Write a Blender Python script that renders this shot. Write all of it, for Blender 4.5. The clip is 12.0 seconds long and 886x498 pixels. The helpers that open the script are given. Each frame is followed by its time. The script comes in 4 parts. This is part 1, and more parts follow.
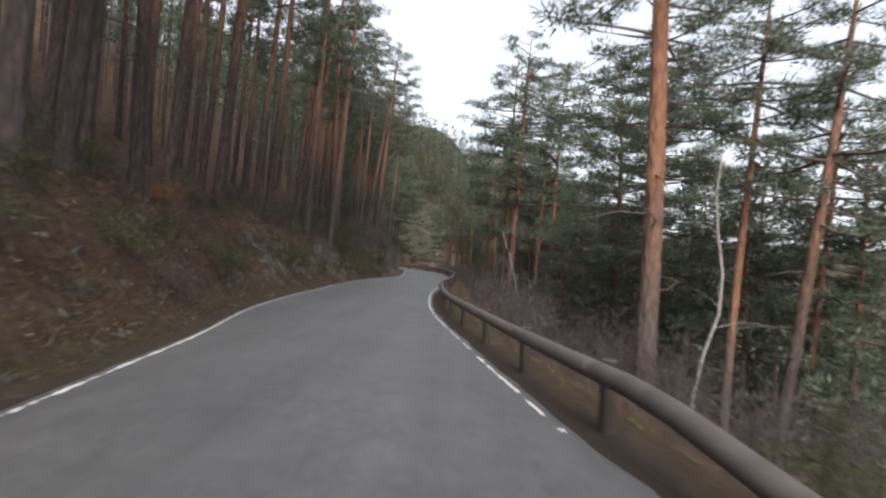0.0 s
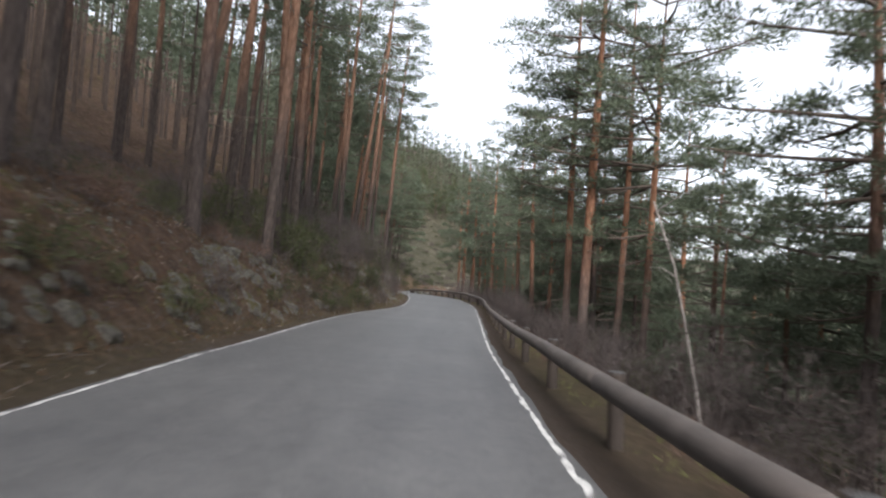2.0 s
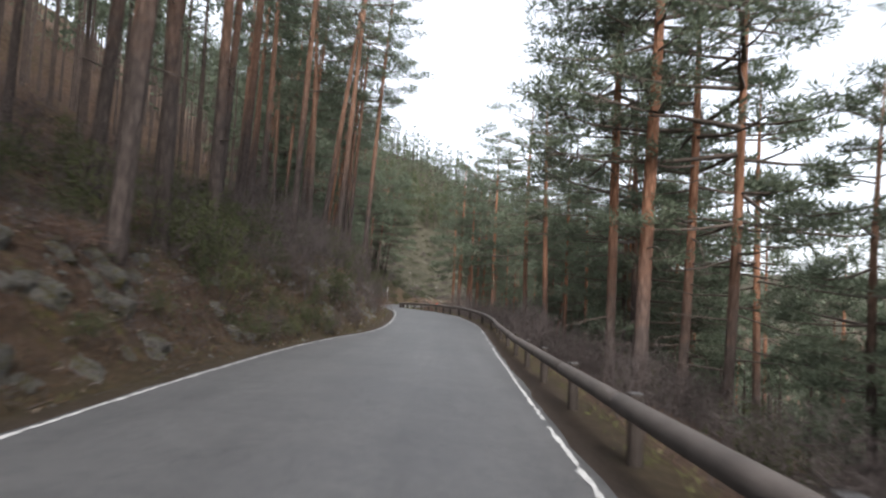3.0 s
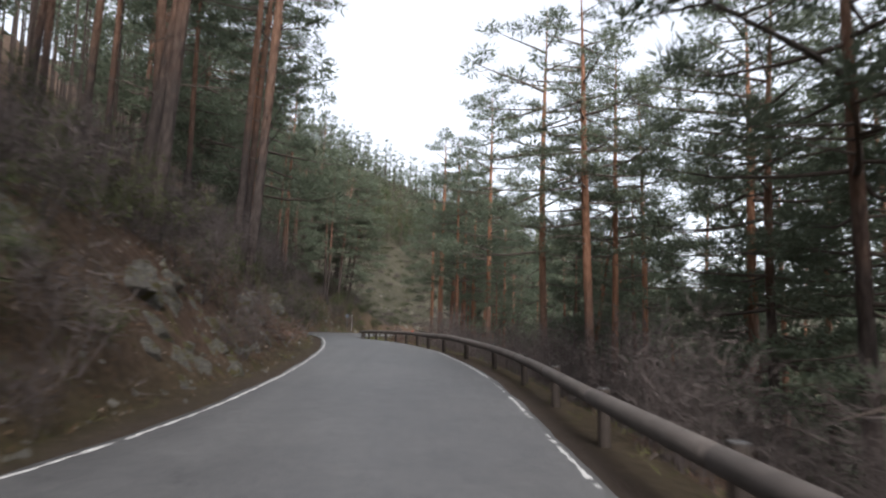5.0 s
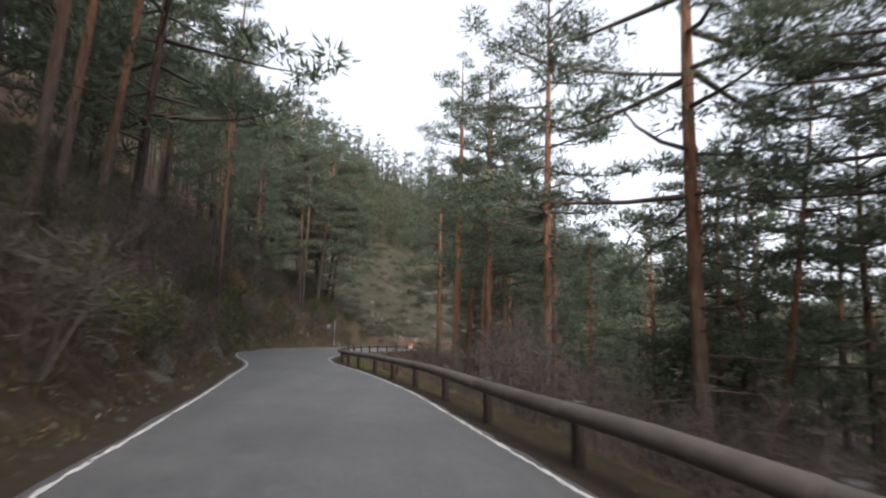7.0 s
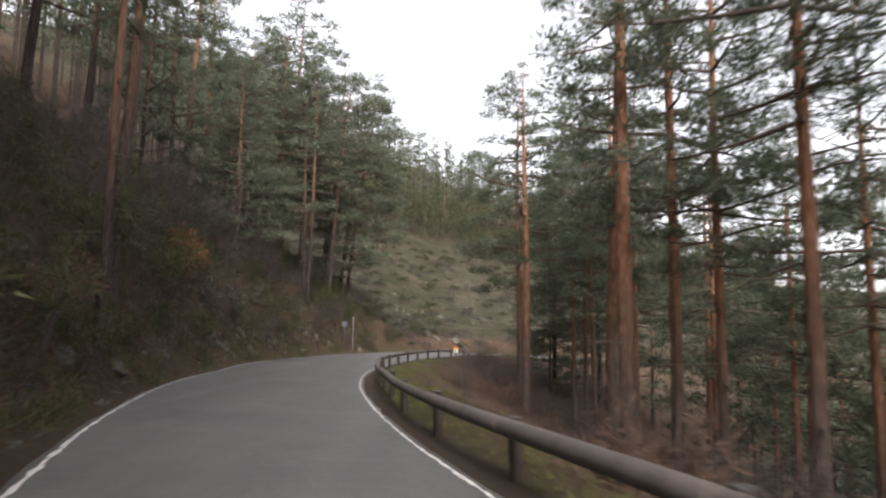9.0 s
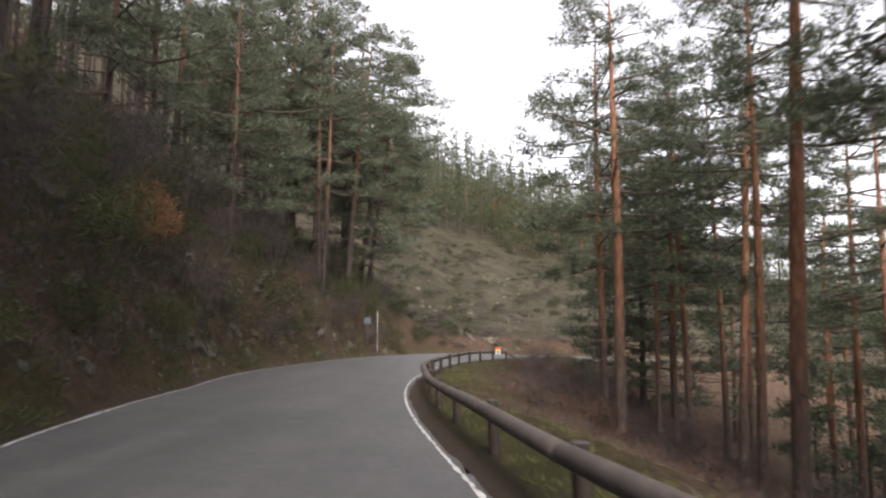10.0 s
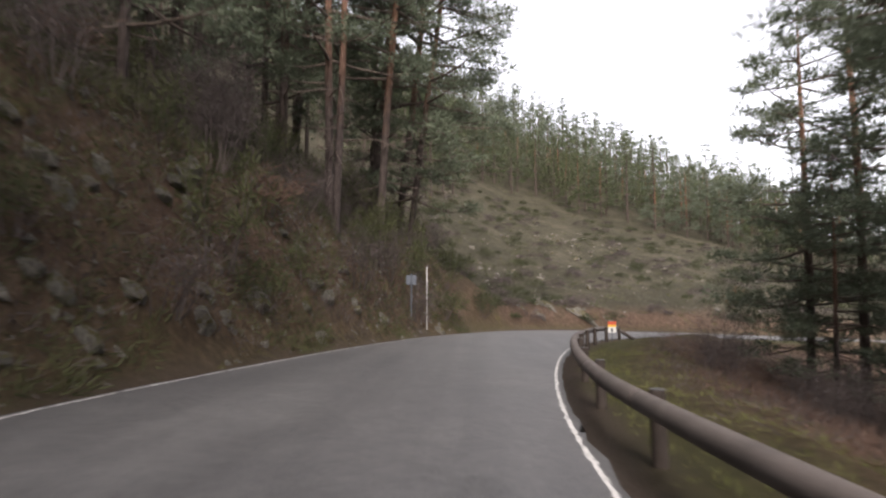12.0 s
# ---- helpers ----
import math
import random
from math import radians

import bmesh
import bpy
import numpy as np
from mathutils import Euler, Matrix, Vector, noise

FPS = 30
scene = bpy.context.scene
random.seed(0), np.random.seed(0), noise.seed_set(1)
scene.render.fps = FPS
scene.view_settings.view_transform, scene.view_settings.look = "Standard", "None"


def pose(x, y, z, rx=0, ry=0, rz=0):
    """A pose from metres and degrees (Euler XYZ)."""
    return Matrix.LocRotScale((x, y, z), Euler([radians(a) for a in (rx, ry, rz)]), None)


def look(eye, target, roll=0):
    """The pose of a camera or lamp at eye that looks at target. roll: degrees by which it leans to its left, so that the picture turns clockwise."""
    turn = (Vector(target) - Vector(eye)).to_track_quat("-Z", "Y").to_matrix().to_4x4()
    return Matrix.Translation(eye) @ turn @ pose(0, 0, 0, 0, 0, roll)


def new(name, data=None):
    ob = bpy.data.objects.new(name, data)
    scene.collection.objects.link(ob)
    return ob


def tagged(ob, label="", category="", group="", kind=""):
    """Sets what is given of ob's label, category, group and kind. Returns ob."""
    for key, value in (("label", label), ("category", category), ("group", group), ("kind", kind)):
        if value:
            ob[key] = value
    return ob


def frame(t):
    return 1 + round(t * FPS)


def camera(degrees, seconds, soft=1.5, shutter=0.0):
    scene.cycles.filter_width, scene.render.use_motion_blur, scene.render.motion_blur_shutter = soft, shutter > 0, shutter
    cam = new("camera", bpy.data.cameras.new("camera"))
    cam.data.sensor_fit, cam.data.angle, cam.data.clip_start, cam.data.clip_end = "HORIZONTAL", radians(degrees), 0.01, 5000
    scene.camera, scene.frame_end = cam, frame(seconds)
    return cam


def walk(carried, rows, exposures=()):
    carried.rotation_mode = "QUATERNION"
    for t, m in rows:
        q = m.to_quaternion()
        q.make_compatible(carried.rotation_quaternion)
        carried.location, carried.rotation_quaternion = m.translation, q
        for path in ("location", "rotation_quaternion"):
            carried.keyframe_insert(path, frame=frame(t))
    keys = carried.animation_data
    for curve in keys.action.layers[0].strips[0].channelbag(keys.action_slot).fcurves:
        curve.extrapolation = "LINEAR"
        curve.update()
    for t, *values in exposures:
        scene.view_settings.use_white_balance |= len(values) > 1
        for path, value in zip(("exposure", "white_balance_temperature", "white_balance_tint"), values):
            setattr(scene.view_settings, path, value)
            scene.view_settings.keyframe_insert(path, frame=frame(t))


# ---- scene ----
cam = camera(65.4, 12.0, soft=2.2, shutter=0.4)
PATH = [
    (0, (0.000, -0.000, 1.453), (-0.033, 1.999, 1.494), 3.85),
    (0.5, (-0.592, 5.974, 1.373), (-0.627, 7.972, 1.431), 3.68),
    (1, (-1.087, 11.955, 1.314), (-1.124, 13.953, 1.387), 3.20),
    (1.5, (-1.577, 17.943, 1.295), (-1.615, 19.941, 1.385), 3.13),
    (2, (-1.944, 23.769, 1.297), (-1.983, 25.766, 1.404), 3.23),
    (2.5, (-2.176, 29.610, 1.320), (-2.206, 31.606, 1.445), 2.99),
    (3, (-2.325, 35.225, 1.351), (-2.341, 37.220, 1.495), 2.79),
    (5, (-2.147, 57.213, 1.140), (-2.100, 59.199, 1.365), 1.47),
    (5.5, (-2.261, 62.249, 1.198), (-2.196, 64.233, 1.442), 1.59),
    (6, (-2.452, 67.304, 1.283), (-2.384, 69.287, 1.533), 1.62),
    (6.5, (-2.742, 72.635, 1.391), (-2.672, 74.619, 1.636), 1.27),
    (7, (-3.152, 78.054, 1.554), (-3.085, 80.037, 1.803), 1.18),
    (7.5, (-3.575, 83.650, 1.718), (-3.516, 85.634, 1.964), 1.28),
    (8.5, (-5.450, 95.200, 1.750), (-5.399, 97.185, 1.992), 0.62),
    (9.5, (-7.913, 106.266, 1.717), (-7.870, 108.251, 1.955), -0.04),
    (10, (-8.501, 110.770, 1.636), (-8.492, 112.756, 1.874), 0.06),
    (10.5, (-9.126, 115.377, 1.575), (-9.152, 117.364, 1.798), 0.18),
    (11, (-9.691, 120.057, 1.522), (-9.747, 122.046, 1.733), 0.24),
    (11.5, (-10.194, 124.682, 1.413), (-10.277, 126.672, 1.596), 0.08),
    (12, (-10.689, 129.517, 1.299), (-10.789, 131.508, 1.461), -0.09),
]
EXPOSURES = [(0.0, 1.58, 6200, 12), (1.0, 1.75, 6150, 11), (2.5, 2.02, 6150, 11), (5.5, 1.72, 6130, 12), (7.5, 1.7, 6280, 12), (9.5, 2.04, 6650, 16), (12.0, 2.0, 6600, 17)]
walk(cam, [(t, look(eye, target, roll)) for t, eye, target, roll in PATH], EXPOSURES)

# ---- sky and sun: a bright overcast afternoon ----
SUN_HEIGHT, SUN_TURN = 36.0, 176.0
world = bpy.data.worlds.new("overcast")
scene.world = world
world.use_nodes = True
wn, wl = world.node_tree.nodes, world.node_tree.links
wn.clear()
sky = wn.new("ShaderNodeTexSky")
sky.sky_type, sky.sun_disc = "NISHITA", False
sky.sun_elevation, sky.sun_rotation = radians(SUN_HEIGHT), radians(SUN_TURN)
sky.air_density, sky.dust_density, sky.ozone_density = 1.0, 3.0, 1.0
grey = wn.new("ShaderNodeHueSaturation")
grey.inputs["Saturation"].default_value = 0.32
back = wn.new("ShaderNodeBackground")
back.inputs["Strength"].default_value = 0.105
wout = wn.new("ShaderNodeOutputWorld")
cloud = wn.new("ShaderNodeMix")
cloud.data_type = "RGBA"
cloud.inputs[0].default_value = 0.5
cloud.inputs[7].default_value = (3.3, 3.35, 3.45, 1)
wl.new(sky.outputs[0], grey.inputs["Color"])
wl.new(grey.outputs[0], cloud.inputs[6])
wl.new(cloud.outputs[2], back.inputs["Color"])
wl.new(back.outputs[0], wout.inputs["Surface"])

sun_data = bpy.data.lights.new("sun", "SUN")
sun_data.energy, sun_data.angle, sun_data.color = 1.5, radians(24), (1.0, 0.94, 0.87)
sun = new("sun", sun_data)
sun.rotation_euler = (radians(90 - SUN_HEIGHT), 0, radians(180 - SUN_TURN))


# ---- materials ----
def shader(name, rough=0.85, spec=0.25):
    m = bpy.data.materials.new(name)
    m.use_nodes = True
    nt = m.node_tree
    b = nt.nodes["Principled BSDF"]
    b.inputs["Roughness"].default_value = rough
    b.inputs["Specular IOR Level"].default_value = spec
    return m, nt.nodes, nt.links, b


def noise_node(n, l, vec, scale, detail=4.0, rough=0.6):
    t = n.new("ShaderNodeTexNoise")
    t.inputs["Scale"].default_value, t.inputs["Detail"].default_value, t.inputs["Roughness"].default_value = scale, detail, rough
    if vec is not None:
        l.new(vec, t.inputs["Vector"])
    return t.outputs["Fac"]


def ramp(n, l, fac, stops):
    r = n.new("ShaderNodeValToRGB")
    while len(r.color_ramp.elements) < len(stops):
        r.color_ramp.elements.new(0.5)
    for e, (p, c) in zip(r.color_ramp.elements, stops):
        e.position, e.color = p, (*c, 1)
    l.new(fac, r.inputs["Fac"])
    return r.outputs["Color"]


def mix(n, l, fac, a, b, mode="MIX"):
    x = n.new("ShaderNodeMix")
    x.data_type, x.blend_type = "RGBA", mode
    for v, s in ((fac, x.inputs[0]), (a, x.inputs[6]), (b, x.inputs[7])):
        if isinstance(v, (int, float)):
            s.default_value = v
        elif isinstance(v, tuple):
            s.default_value = (*v, 1)
        else:
            l.new(v, s)
    return x.outputs[2]


def bump(n, l, b, height, strength, far):
    x = n.new("ShaderNodeBump")
    x.inputs["Strength"].default_value, x.inputs["Distance"].default_value = strength, far
    l.new(height, x.inputs["Height"])
    l.new(x.outputs[0], b.inputs["Normal"])


def coords(n, kind="Object"):
    return n.new("ShaderNodeTexCoord").outputs[kind]


def plain_noise(name, dark, light, scale, rough=0.85, strength=0.4, far=0.02, low=0.3, high=0.7, vary=0.0):
    """One surface with two scales of noise."""
    m, n, l, b = shader(name, rough)
    v = coords(n)
    big, small = noise_node(n, l, v, scale, 5), noise_node(n, l, v, scale * 9, 3)
    col = mix(n, l, 0.35, ramp(n, l, big, [(low, dark), (high, light)]), ramp(n, l, small, [(low, dark), (high, light)]))
    if vary:
        info = n.new("ShaderNodeObjectInfo")
        col = mix(n, l, vary, col, ramp(n, l, info.outputs["Random"], [(0, dark), (1, light)]))
    l.new(col, b.inputs["Base Color"])
    bump(n, l, b, small, strength, far)
    return m


def make_ground():
    m, n, l, b = shader("woodland_ground", 0.95, 0.1)
    v = coords(n)
    cover = n.new("ShaderNodeVertexColor")
    cover.layer_name = "cover"
    parts = n.new("ShaderNodeSeparateColor")
    l.new(cover.outputs["Color"], parts.inputs[0])
    a, c, d = noise_node(n, l, v, 0.5, 6), noise_node(n, l, v, 3.2, 9, 0.78), noise_node(n, l, v, 30.0, 3)
    litter = mix(n, l, 0.62, ramp(n, l, a, [(0.3, (0.066, 0.047, 0.035)), (0.55, (0.122, 0.078, 0.055)), (0.75, (0.095, 0.082, 0.046))]),
                 ramp(n, l, c, [(0.3, (0.03, 0.022, 0.018)), (0.48, (0.08, 0.052, 0.037)), (0.66, (0.2, 0.145, 0.106))]))
    patch = n.new("ShaderNodeSeparateColor")
    l.new(ramp(n, l, noise_node(n, l, v, 0.9, 6, 0.7), [(0.59, (0, 0, 0)), (0.68, (0.75, 0.75, 0.75))]), patch.inputs[0])
    litter = mix(n, l, patch.outputs[0], litter, ramp(n, l, c, [(0.3, (0.05, 0.05, 0.014)), (0.7, (0.17, 0.16, 0.04))]))
    grass = mix(n, l, 0.5, ramp(n, l, a, [(0.3, (0.042, 0.046, 0.017)), (0.7, (0.085, 0.078, 0.032))]),
                ramp(n, l, c, [(0.3, (0.03, 0.03, 0.013)), (0.7, (0.1, 0.09, 0.042))]))
    dry = mix(n, l, 0.5, ramp(n, l, noise_node(n, l, v, 0.22, 6, 0.65), [(0.38, (0.03, 0.031, 0.02)), (0.52, (0.058, 0.054, 0.036)), (0.66, (0.115, 0.103, 0.075))]),
              ramp(n, l, c, [(0.35, (0.028, 0.027, 0.017)), (0.7, (0.11, 0.096, 0.066))]))
    soil = ramp(n, l, d, [(0.3, (0.055, 0.041, 0.033)), (0.7, (0.125, 0.096, 0.08))])
    col = mix(n, l, parts.outputs[0], litter, grass)
    col = mix(n, l, parts.outputs[1], col, dry)
    col = mix(n, l, parts.outputs[2], col, soil)
    l.new(col, b.inputs["Base Color"])
    bump(n, l, b, c, 1.0, 0.35)
    return m


def make_asphalt():
    m, n, l, b = shader("worn_asphalt", 0.56, 0.45)
    v = coords(n)
    track = n.new("ShaderNodeMapping")
    track.inputs["Scale"].default_value, track.inputs["Rotation"].default_value = (1.0, 0.04, 1.0), (0, 0, -0.06)
    l.new(v, track.inputs["Vector"])

    def grey(x):
        return (x, x, x)

    def over(col, fac, low, high, p=0.32, q=0.68):
        return mix(n, l, 1.0, col, ramp(n, l, fac, [(p, grey(low)), (q, grey(high))]), "MULTIPLY")

    col = ramp(n, l, noise_node(n, l, v, 0.25, 4), [(0.3, (0.072, 0.071, 0.07)), (0.7, (0.094, 0.092, 0.089))])
    col = over(col, noise_node(n, l, track.outputs[0], 1.5, 5, 0.6), 0.84, 1.12)
    col = over(col, noise_node(n, l, v, 1.3, 8, 0.75), 0.82, 1.15)
    col = over(col, noise_node(n, l, v, 7.0, 6, 0.75), 0.74, 1.22)
    fine = noise_node(n, l, v, 70.0, 3, 0.7)
    col = over(col, fine, 0.6, 1.4)
    # darker patches where the surface was mended
    col = over(col, noise_node(n, l, track.outputs[0], 0.6, 3), 0.92, 1.0, 0.36, 0.42)
    # thin cracks, only here and there
    cell = n.new("ShaderNodeTexVoronoi")
    cell.feature = "DISTANCE_TO_EDGE"
    cell.inputs["Scale"].default_value = 0.7
    warp = n.new("ShaderNodeTexNoise")
    warp.inputs["Scale"].default_value, warp.inputs["Detail"].default_value, warp.inputs["Roughness"].default_value = 1.7, 8.0, 0.7
    l.new(v, warp.inputs["Vector"])
    l.new(mix(n, l, 0.8, v, warp.outputs["Color"], "ADD"), cell.inputs["Vector"])
    crack = ramp(n, l, cell.outputs["Distance"], [(0.0, grey(0.4)), (0.012, grey(1.0))])
    where = ramp(n, l, noise_node(n, l, v, 0.3, 4), [(0.5, grey(0)), (0.6, grey(0.8))])
    sep = n.new("ShaderNodeSeparateColor")
    l.new(where, sep.inputs[0])
    col = mix(n, l, sep.outputs[0], col, mix(n, l, 1.0, col, crack, "MULTIPLY"))
    l.new(col, b.inputs["Base Color"])
    bump(n, l, b, fine, 0.5, 0.008)
    return m


def make_bark(name, low, low2, high, high2, turn_at, grow):
    """Pine bark: grey and furrowed below, thin and orange above turn_at metres."""
    m, n, l, b = shader(name, 0.9, 0.15)
    v = coords(n)
    xyz = n.new("ShaderNodeSeparateXYZ")
    l.new(v, xyz.inputs[0])
    stretch = n.new("ShaderNodeMapping")
    stretch.inputs["Scale"].default_value = (1, 1, 0.22)
    l.new(v, stretch.inputs["Vector"])
    plates = n.new("ShaderNodeTexVoronoi")
    plates.inputs["Scale"].default_value = 11.0
    l.new(stretch.outputs[0], plates.inputs["Vector"])
    fine = noise_node(n, l, stretch.outputs[0], 16.0, 5, 0.7)
    up = n.new("ShaderNodeMath")
    up.operation = "MULTIPLY_ADD"
    l.new(noise_node(n, l, v, 1.3, 3), up.inputs[0])
    up.inputs[1].default_value = grow
    l.new(xyz.outputs[2], up.inputs[2])
    rise = n.new("ShaderNodeMapRange")
    rise.inputs["From Min"].default_value, rise.inputs["From Max"].default_value = turn_at, turn_at + grow
    l.new(up.outputs[0], rise.inputs["Value"])
    info = n.new("ShaderNodeObjectInfo")
    below = mix(n, l, 0.5, ramp(n, l, plates.outputs["Distance"], [(0.1, low2), (0.55, low)]), ramp(n, l, fine, [(0.35, low), (0.65, low2)]))
    above = mix(n, l, 0.5, ramp(n, l, plates.outputs["Distance"], [(0.1, high2), (0.6, high)]), ramp(n, l, fine, [(0.35, high), (0.65, high2)]))
    col = mix(n, l, rise.outputs[0], below, above)
    col = mix(n, l, 1.0, col, ramp(n, l, info.outputs["Random"], [(0, (0.75, 0.75, 0.78)), (1, (1, 1, 1))]), "MULTIPLY")
    l.new(col, b.inputs["Base Color"])
    bump(n, l, b, plates.outputs["Distance"], 1.0, 0.06)
    return m


def make_leaf(name, dark, light, rough=0.6, clump=0.8):
    """Leaves or twigs: tone drifts from clump to clump, a little from blade to blade and from plant to plant."""
    m, n, l, b = shader(name, rough, 0.2)
    geo, info = n.new("ShaderNodeNewGeometry"), n.new("ShaderNodeObjectInfo")
    drift = noise_node(n, l, coords(n), clump, 4, 0.6)
    col = mix(n, l, 0.35, ramp(n, l, drift, [(0.4, dark), (0.6, light)]), ramp(n, l, geo.outputs["Random Per Island"], [(0, dark), (1, light)]))
    col = mix(n, l, 0.3, col, ramp(n, l, info.outputs["Random"], [(0, dark), (1, light)]))
    l.new(col, b.inputs["Base Color"])
    # thin leaves let part of the light through
    thin = n.new("ShaderNodeBsdfTranslucent")
    l.new(col, thin.inputs["Color"])
    both = n.new("ShaderNodeMixShader")
    both.inputs[0].default_value = 0.4
    l.new(b.outputs[0], both.inputs[1])
    l.new(thin.outputs[0], both.inputs[2])
    l.new(both.outputs[0], n["Material Output"].inputs["Surface"])
    return m


def make_rock():
    m, n, l, b = shader("mossy_rock", 0.9, 0.2)
    v = coords(n)
    a, c, d = noise_node(n, l, v, 3.0, 8, 0.72), noise_node(n, l, v, 11.0, 8, 0.8), noise_node(n, l, v, 1.6, 5, 0.7)
    col = mix(n, l, 0.5, ramp(n, l, a, [(0.34, (0.055, 0.052, 0.046)), (0.5, (0.165, 0.15, 0.126)), (0.66, (0.37, 0.345, 0.3))]),
              ramp(n, l, c, [(0.36, (0.04, 0.037, 0.032)), (0.66, (0.19, 0.18, 0.16))]))
    # moss and soil
    sep = n.new("ShaderNodeSeparateColor")
    l.new(ramp(n, l, d, [(0.5, (0, 0, 0)), (0.6, (1, 1, 1))]), sep.inputs[0])
    col = mix(n, l, sep.outputs[0], col, ramp(n, l, c, [(0.3, (0.04, 0.033, 0.018)), (0.7, (0.13, 0.115, 0.04))]))
    l.new(col, b.inputs["Base Color"])
    bump(n, l, b, c, 1.0, 0.14)
    return m


GROUND = make_ground()
ASPHALT = make_asphalt()
PAINT = plain_noise("worn_white_paint", (0.2, 0.195, 0.185), (0.54, 0.53, 0.51), 6.0, 0.7, 0.2, 0.003, 0.3, 0.55)
BARK = make_bark("pine_bark", (0.068, 0.052, 0.044), (0.15, 0.115, 0.097), (0.175, 0.083, 0.048), (0.32, 0.175, 0.108), 4.6, 4.0)
# the same bark in darker tones, turning orange higher up the trunk
DARKER_BARK = make_bark("darker_pine_bark", (0.034, 0.027, 0.024), (0.105, 0.083, 0.072), (0.14, 0.077, 0.05), (0.27, 0.16, 0.108), 6.5, 5.0)
LIMB = plain_noise("grey_limb_bark", (0.05, 0.04, 0.034), (0.135, 0.105, 0.086), 5.0, 0.9)
PALE_BARK = plain_noise("pale_bark", (0.13, 0.115, 0.105), (0.34, 0.31, 0.285), 4.0, 0.85)
STEM = plain_noise("dark_stem_bark", (0.03, 0.024, 0.021), (0.09, 0.066, 0.054), 3.0, 0.9)
NEEDLE = make_leaf("pine_needles", (0.074, 0.093, 0.063), (0.146, 0.168, 0.112))
NEEDLE_YOUNG = make_leaf("young_pine_needles", (0.046, 0.06, 0.031), (0.105, 0.121, 0.058))
SHRUB = make_leaf("broom_leaves", (0.032, 0.039, 0.018), (0.108, 0.114, 0.05))
HEATH = make_leaf("dark_heath", (0.022, 0.029, 0.014), (0.075, 0.08, 0.038))
TWIG = make_leaf("bare_twigs", (0.045, 0.037, 0.035), (0.155, 0.129, 0.12), 0.9)
RUST = make_leaf("dead_oak_leaves", (0.14, 0.07, 0.034), (0.3, 0.165, 0.085), 0.8)
BRACKEN = make_leaf("dead_bracken", (0.07, 0.043, 0.027), (0.18, 0.113, 0.07), 0.9)
FERN = make_leaf("dead_fern", (0.085, 0.054, 0.042), (0.2, 0.132, 0.1), 0.9)
PALE = make_leaf("pale_dead_leaves", (0.14, 0.1, 0.075), (0.36, 0.29, 0.23), 0.8)
GRASS = make_leaf("verge_grass", (0.06, 0.075, 0.02), (0.17, 0.165, 0.07), 0.8)
STRAW = make_leaf("dry_grass", (0.04, 0.039, 0.024), (0.105, 0.095, 0.062), 0.8)
ROCK = make_rock()
LOG = plain_noise("weathered_round_timber", (0.046, 0.039, 0.035), (0.128, 0.108, 0.098), 3.0, 0.75, 0.5, 0.01, vary=0.25)
POST = plain_noise("dark_timber_post", (0.018, 0.014, 0.012), (0.05, 0.039, 0.032), 4.0, 0.85, 0.5, 0.01, vary=0.2)
CAP = plain_noise("dull_grey_cap", (0.03, 0.029, 0.028), (0.085, 0.08, 0.078), 9.0, 0.6, 0.1, 0.002)
STEEL = plain_noise("galvanised_steel", (0.055, 0.065, 0.078), (0.11, 0.12, 0.138), 8.0, 0.5, 0.1, 0.002)
POLE_WHITE = plain_noise("white_pole_paint", (0.4, 0.4, 0.39), (0.62, 0.62, 0.6), 6.0, 0.6, 0.1, 0.002)
SIGN_RED = plain_noise("faded_red_sheet", (0.38, 0.06, 0.03), (0.48, 0.09, 0.045), 5.0, 0.5, 0.05, 0.001)
SIGN_YELLOW = plain_noise("yellow_sheet", (0.5, 0.31, 0.04), (0.6, 0.38, 0.06), 5.0, 0.5, 0.05, 0.001)
SIGN_BLACK = plain_noise("black_print", (0.02, 0.02, 0.03), (0.05, 0.05, 0.06), 5.0, 0.6, 0.05, 0.001)


# ---- mesh helpers ----
def mesh_of(name, verts, faces, material, smooth=False):
    me = bpy.data.meshes.new(name)
    me.from_pydata([tuple(v) for v in verts], [], [tuple(f) for f in faces])
    me.materials.append(material)
    if smooth:
        me.polygons.foreach_set("use_smooth", [True] * len(me.polygons))
    me.update()
    return me


def tri_mesh(name, tris, material):
    """A mesh of loose triangles from an array (n, 3, 3)."""
    t = np.asarray(tris, np.float32).reshape(-1, 3)
    me = bpy.data.meshes.new(name)
    k = len(t) // 3
    me.vertices.add(len(t))
    me.vertices.foreach_set("co", t.ravel())
    me.loops.add(len(t))
    me.loops.foreach_set("vertex_index", np.arange(len(t), dtype=np.int32))
    me.polygons.add(k)
    me.polygons.foreach_set("loop_start", np.arange(0, len(t), 3, dtype=np.int32))
    me.materials.append(material)
    me.update(calc_edges=True)
    return me


def part(name, me, parent, label=""):
    ob = new(name, me)
    ob.parent = parent
    return tagged(ob, label) if label else ob


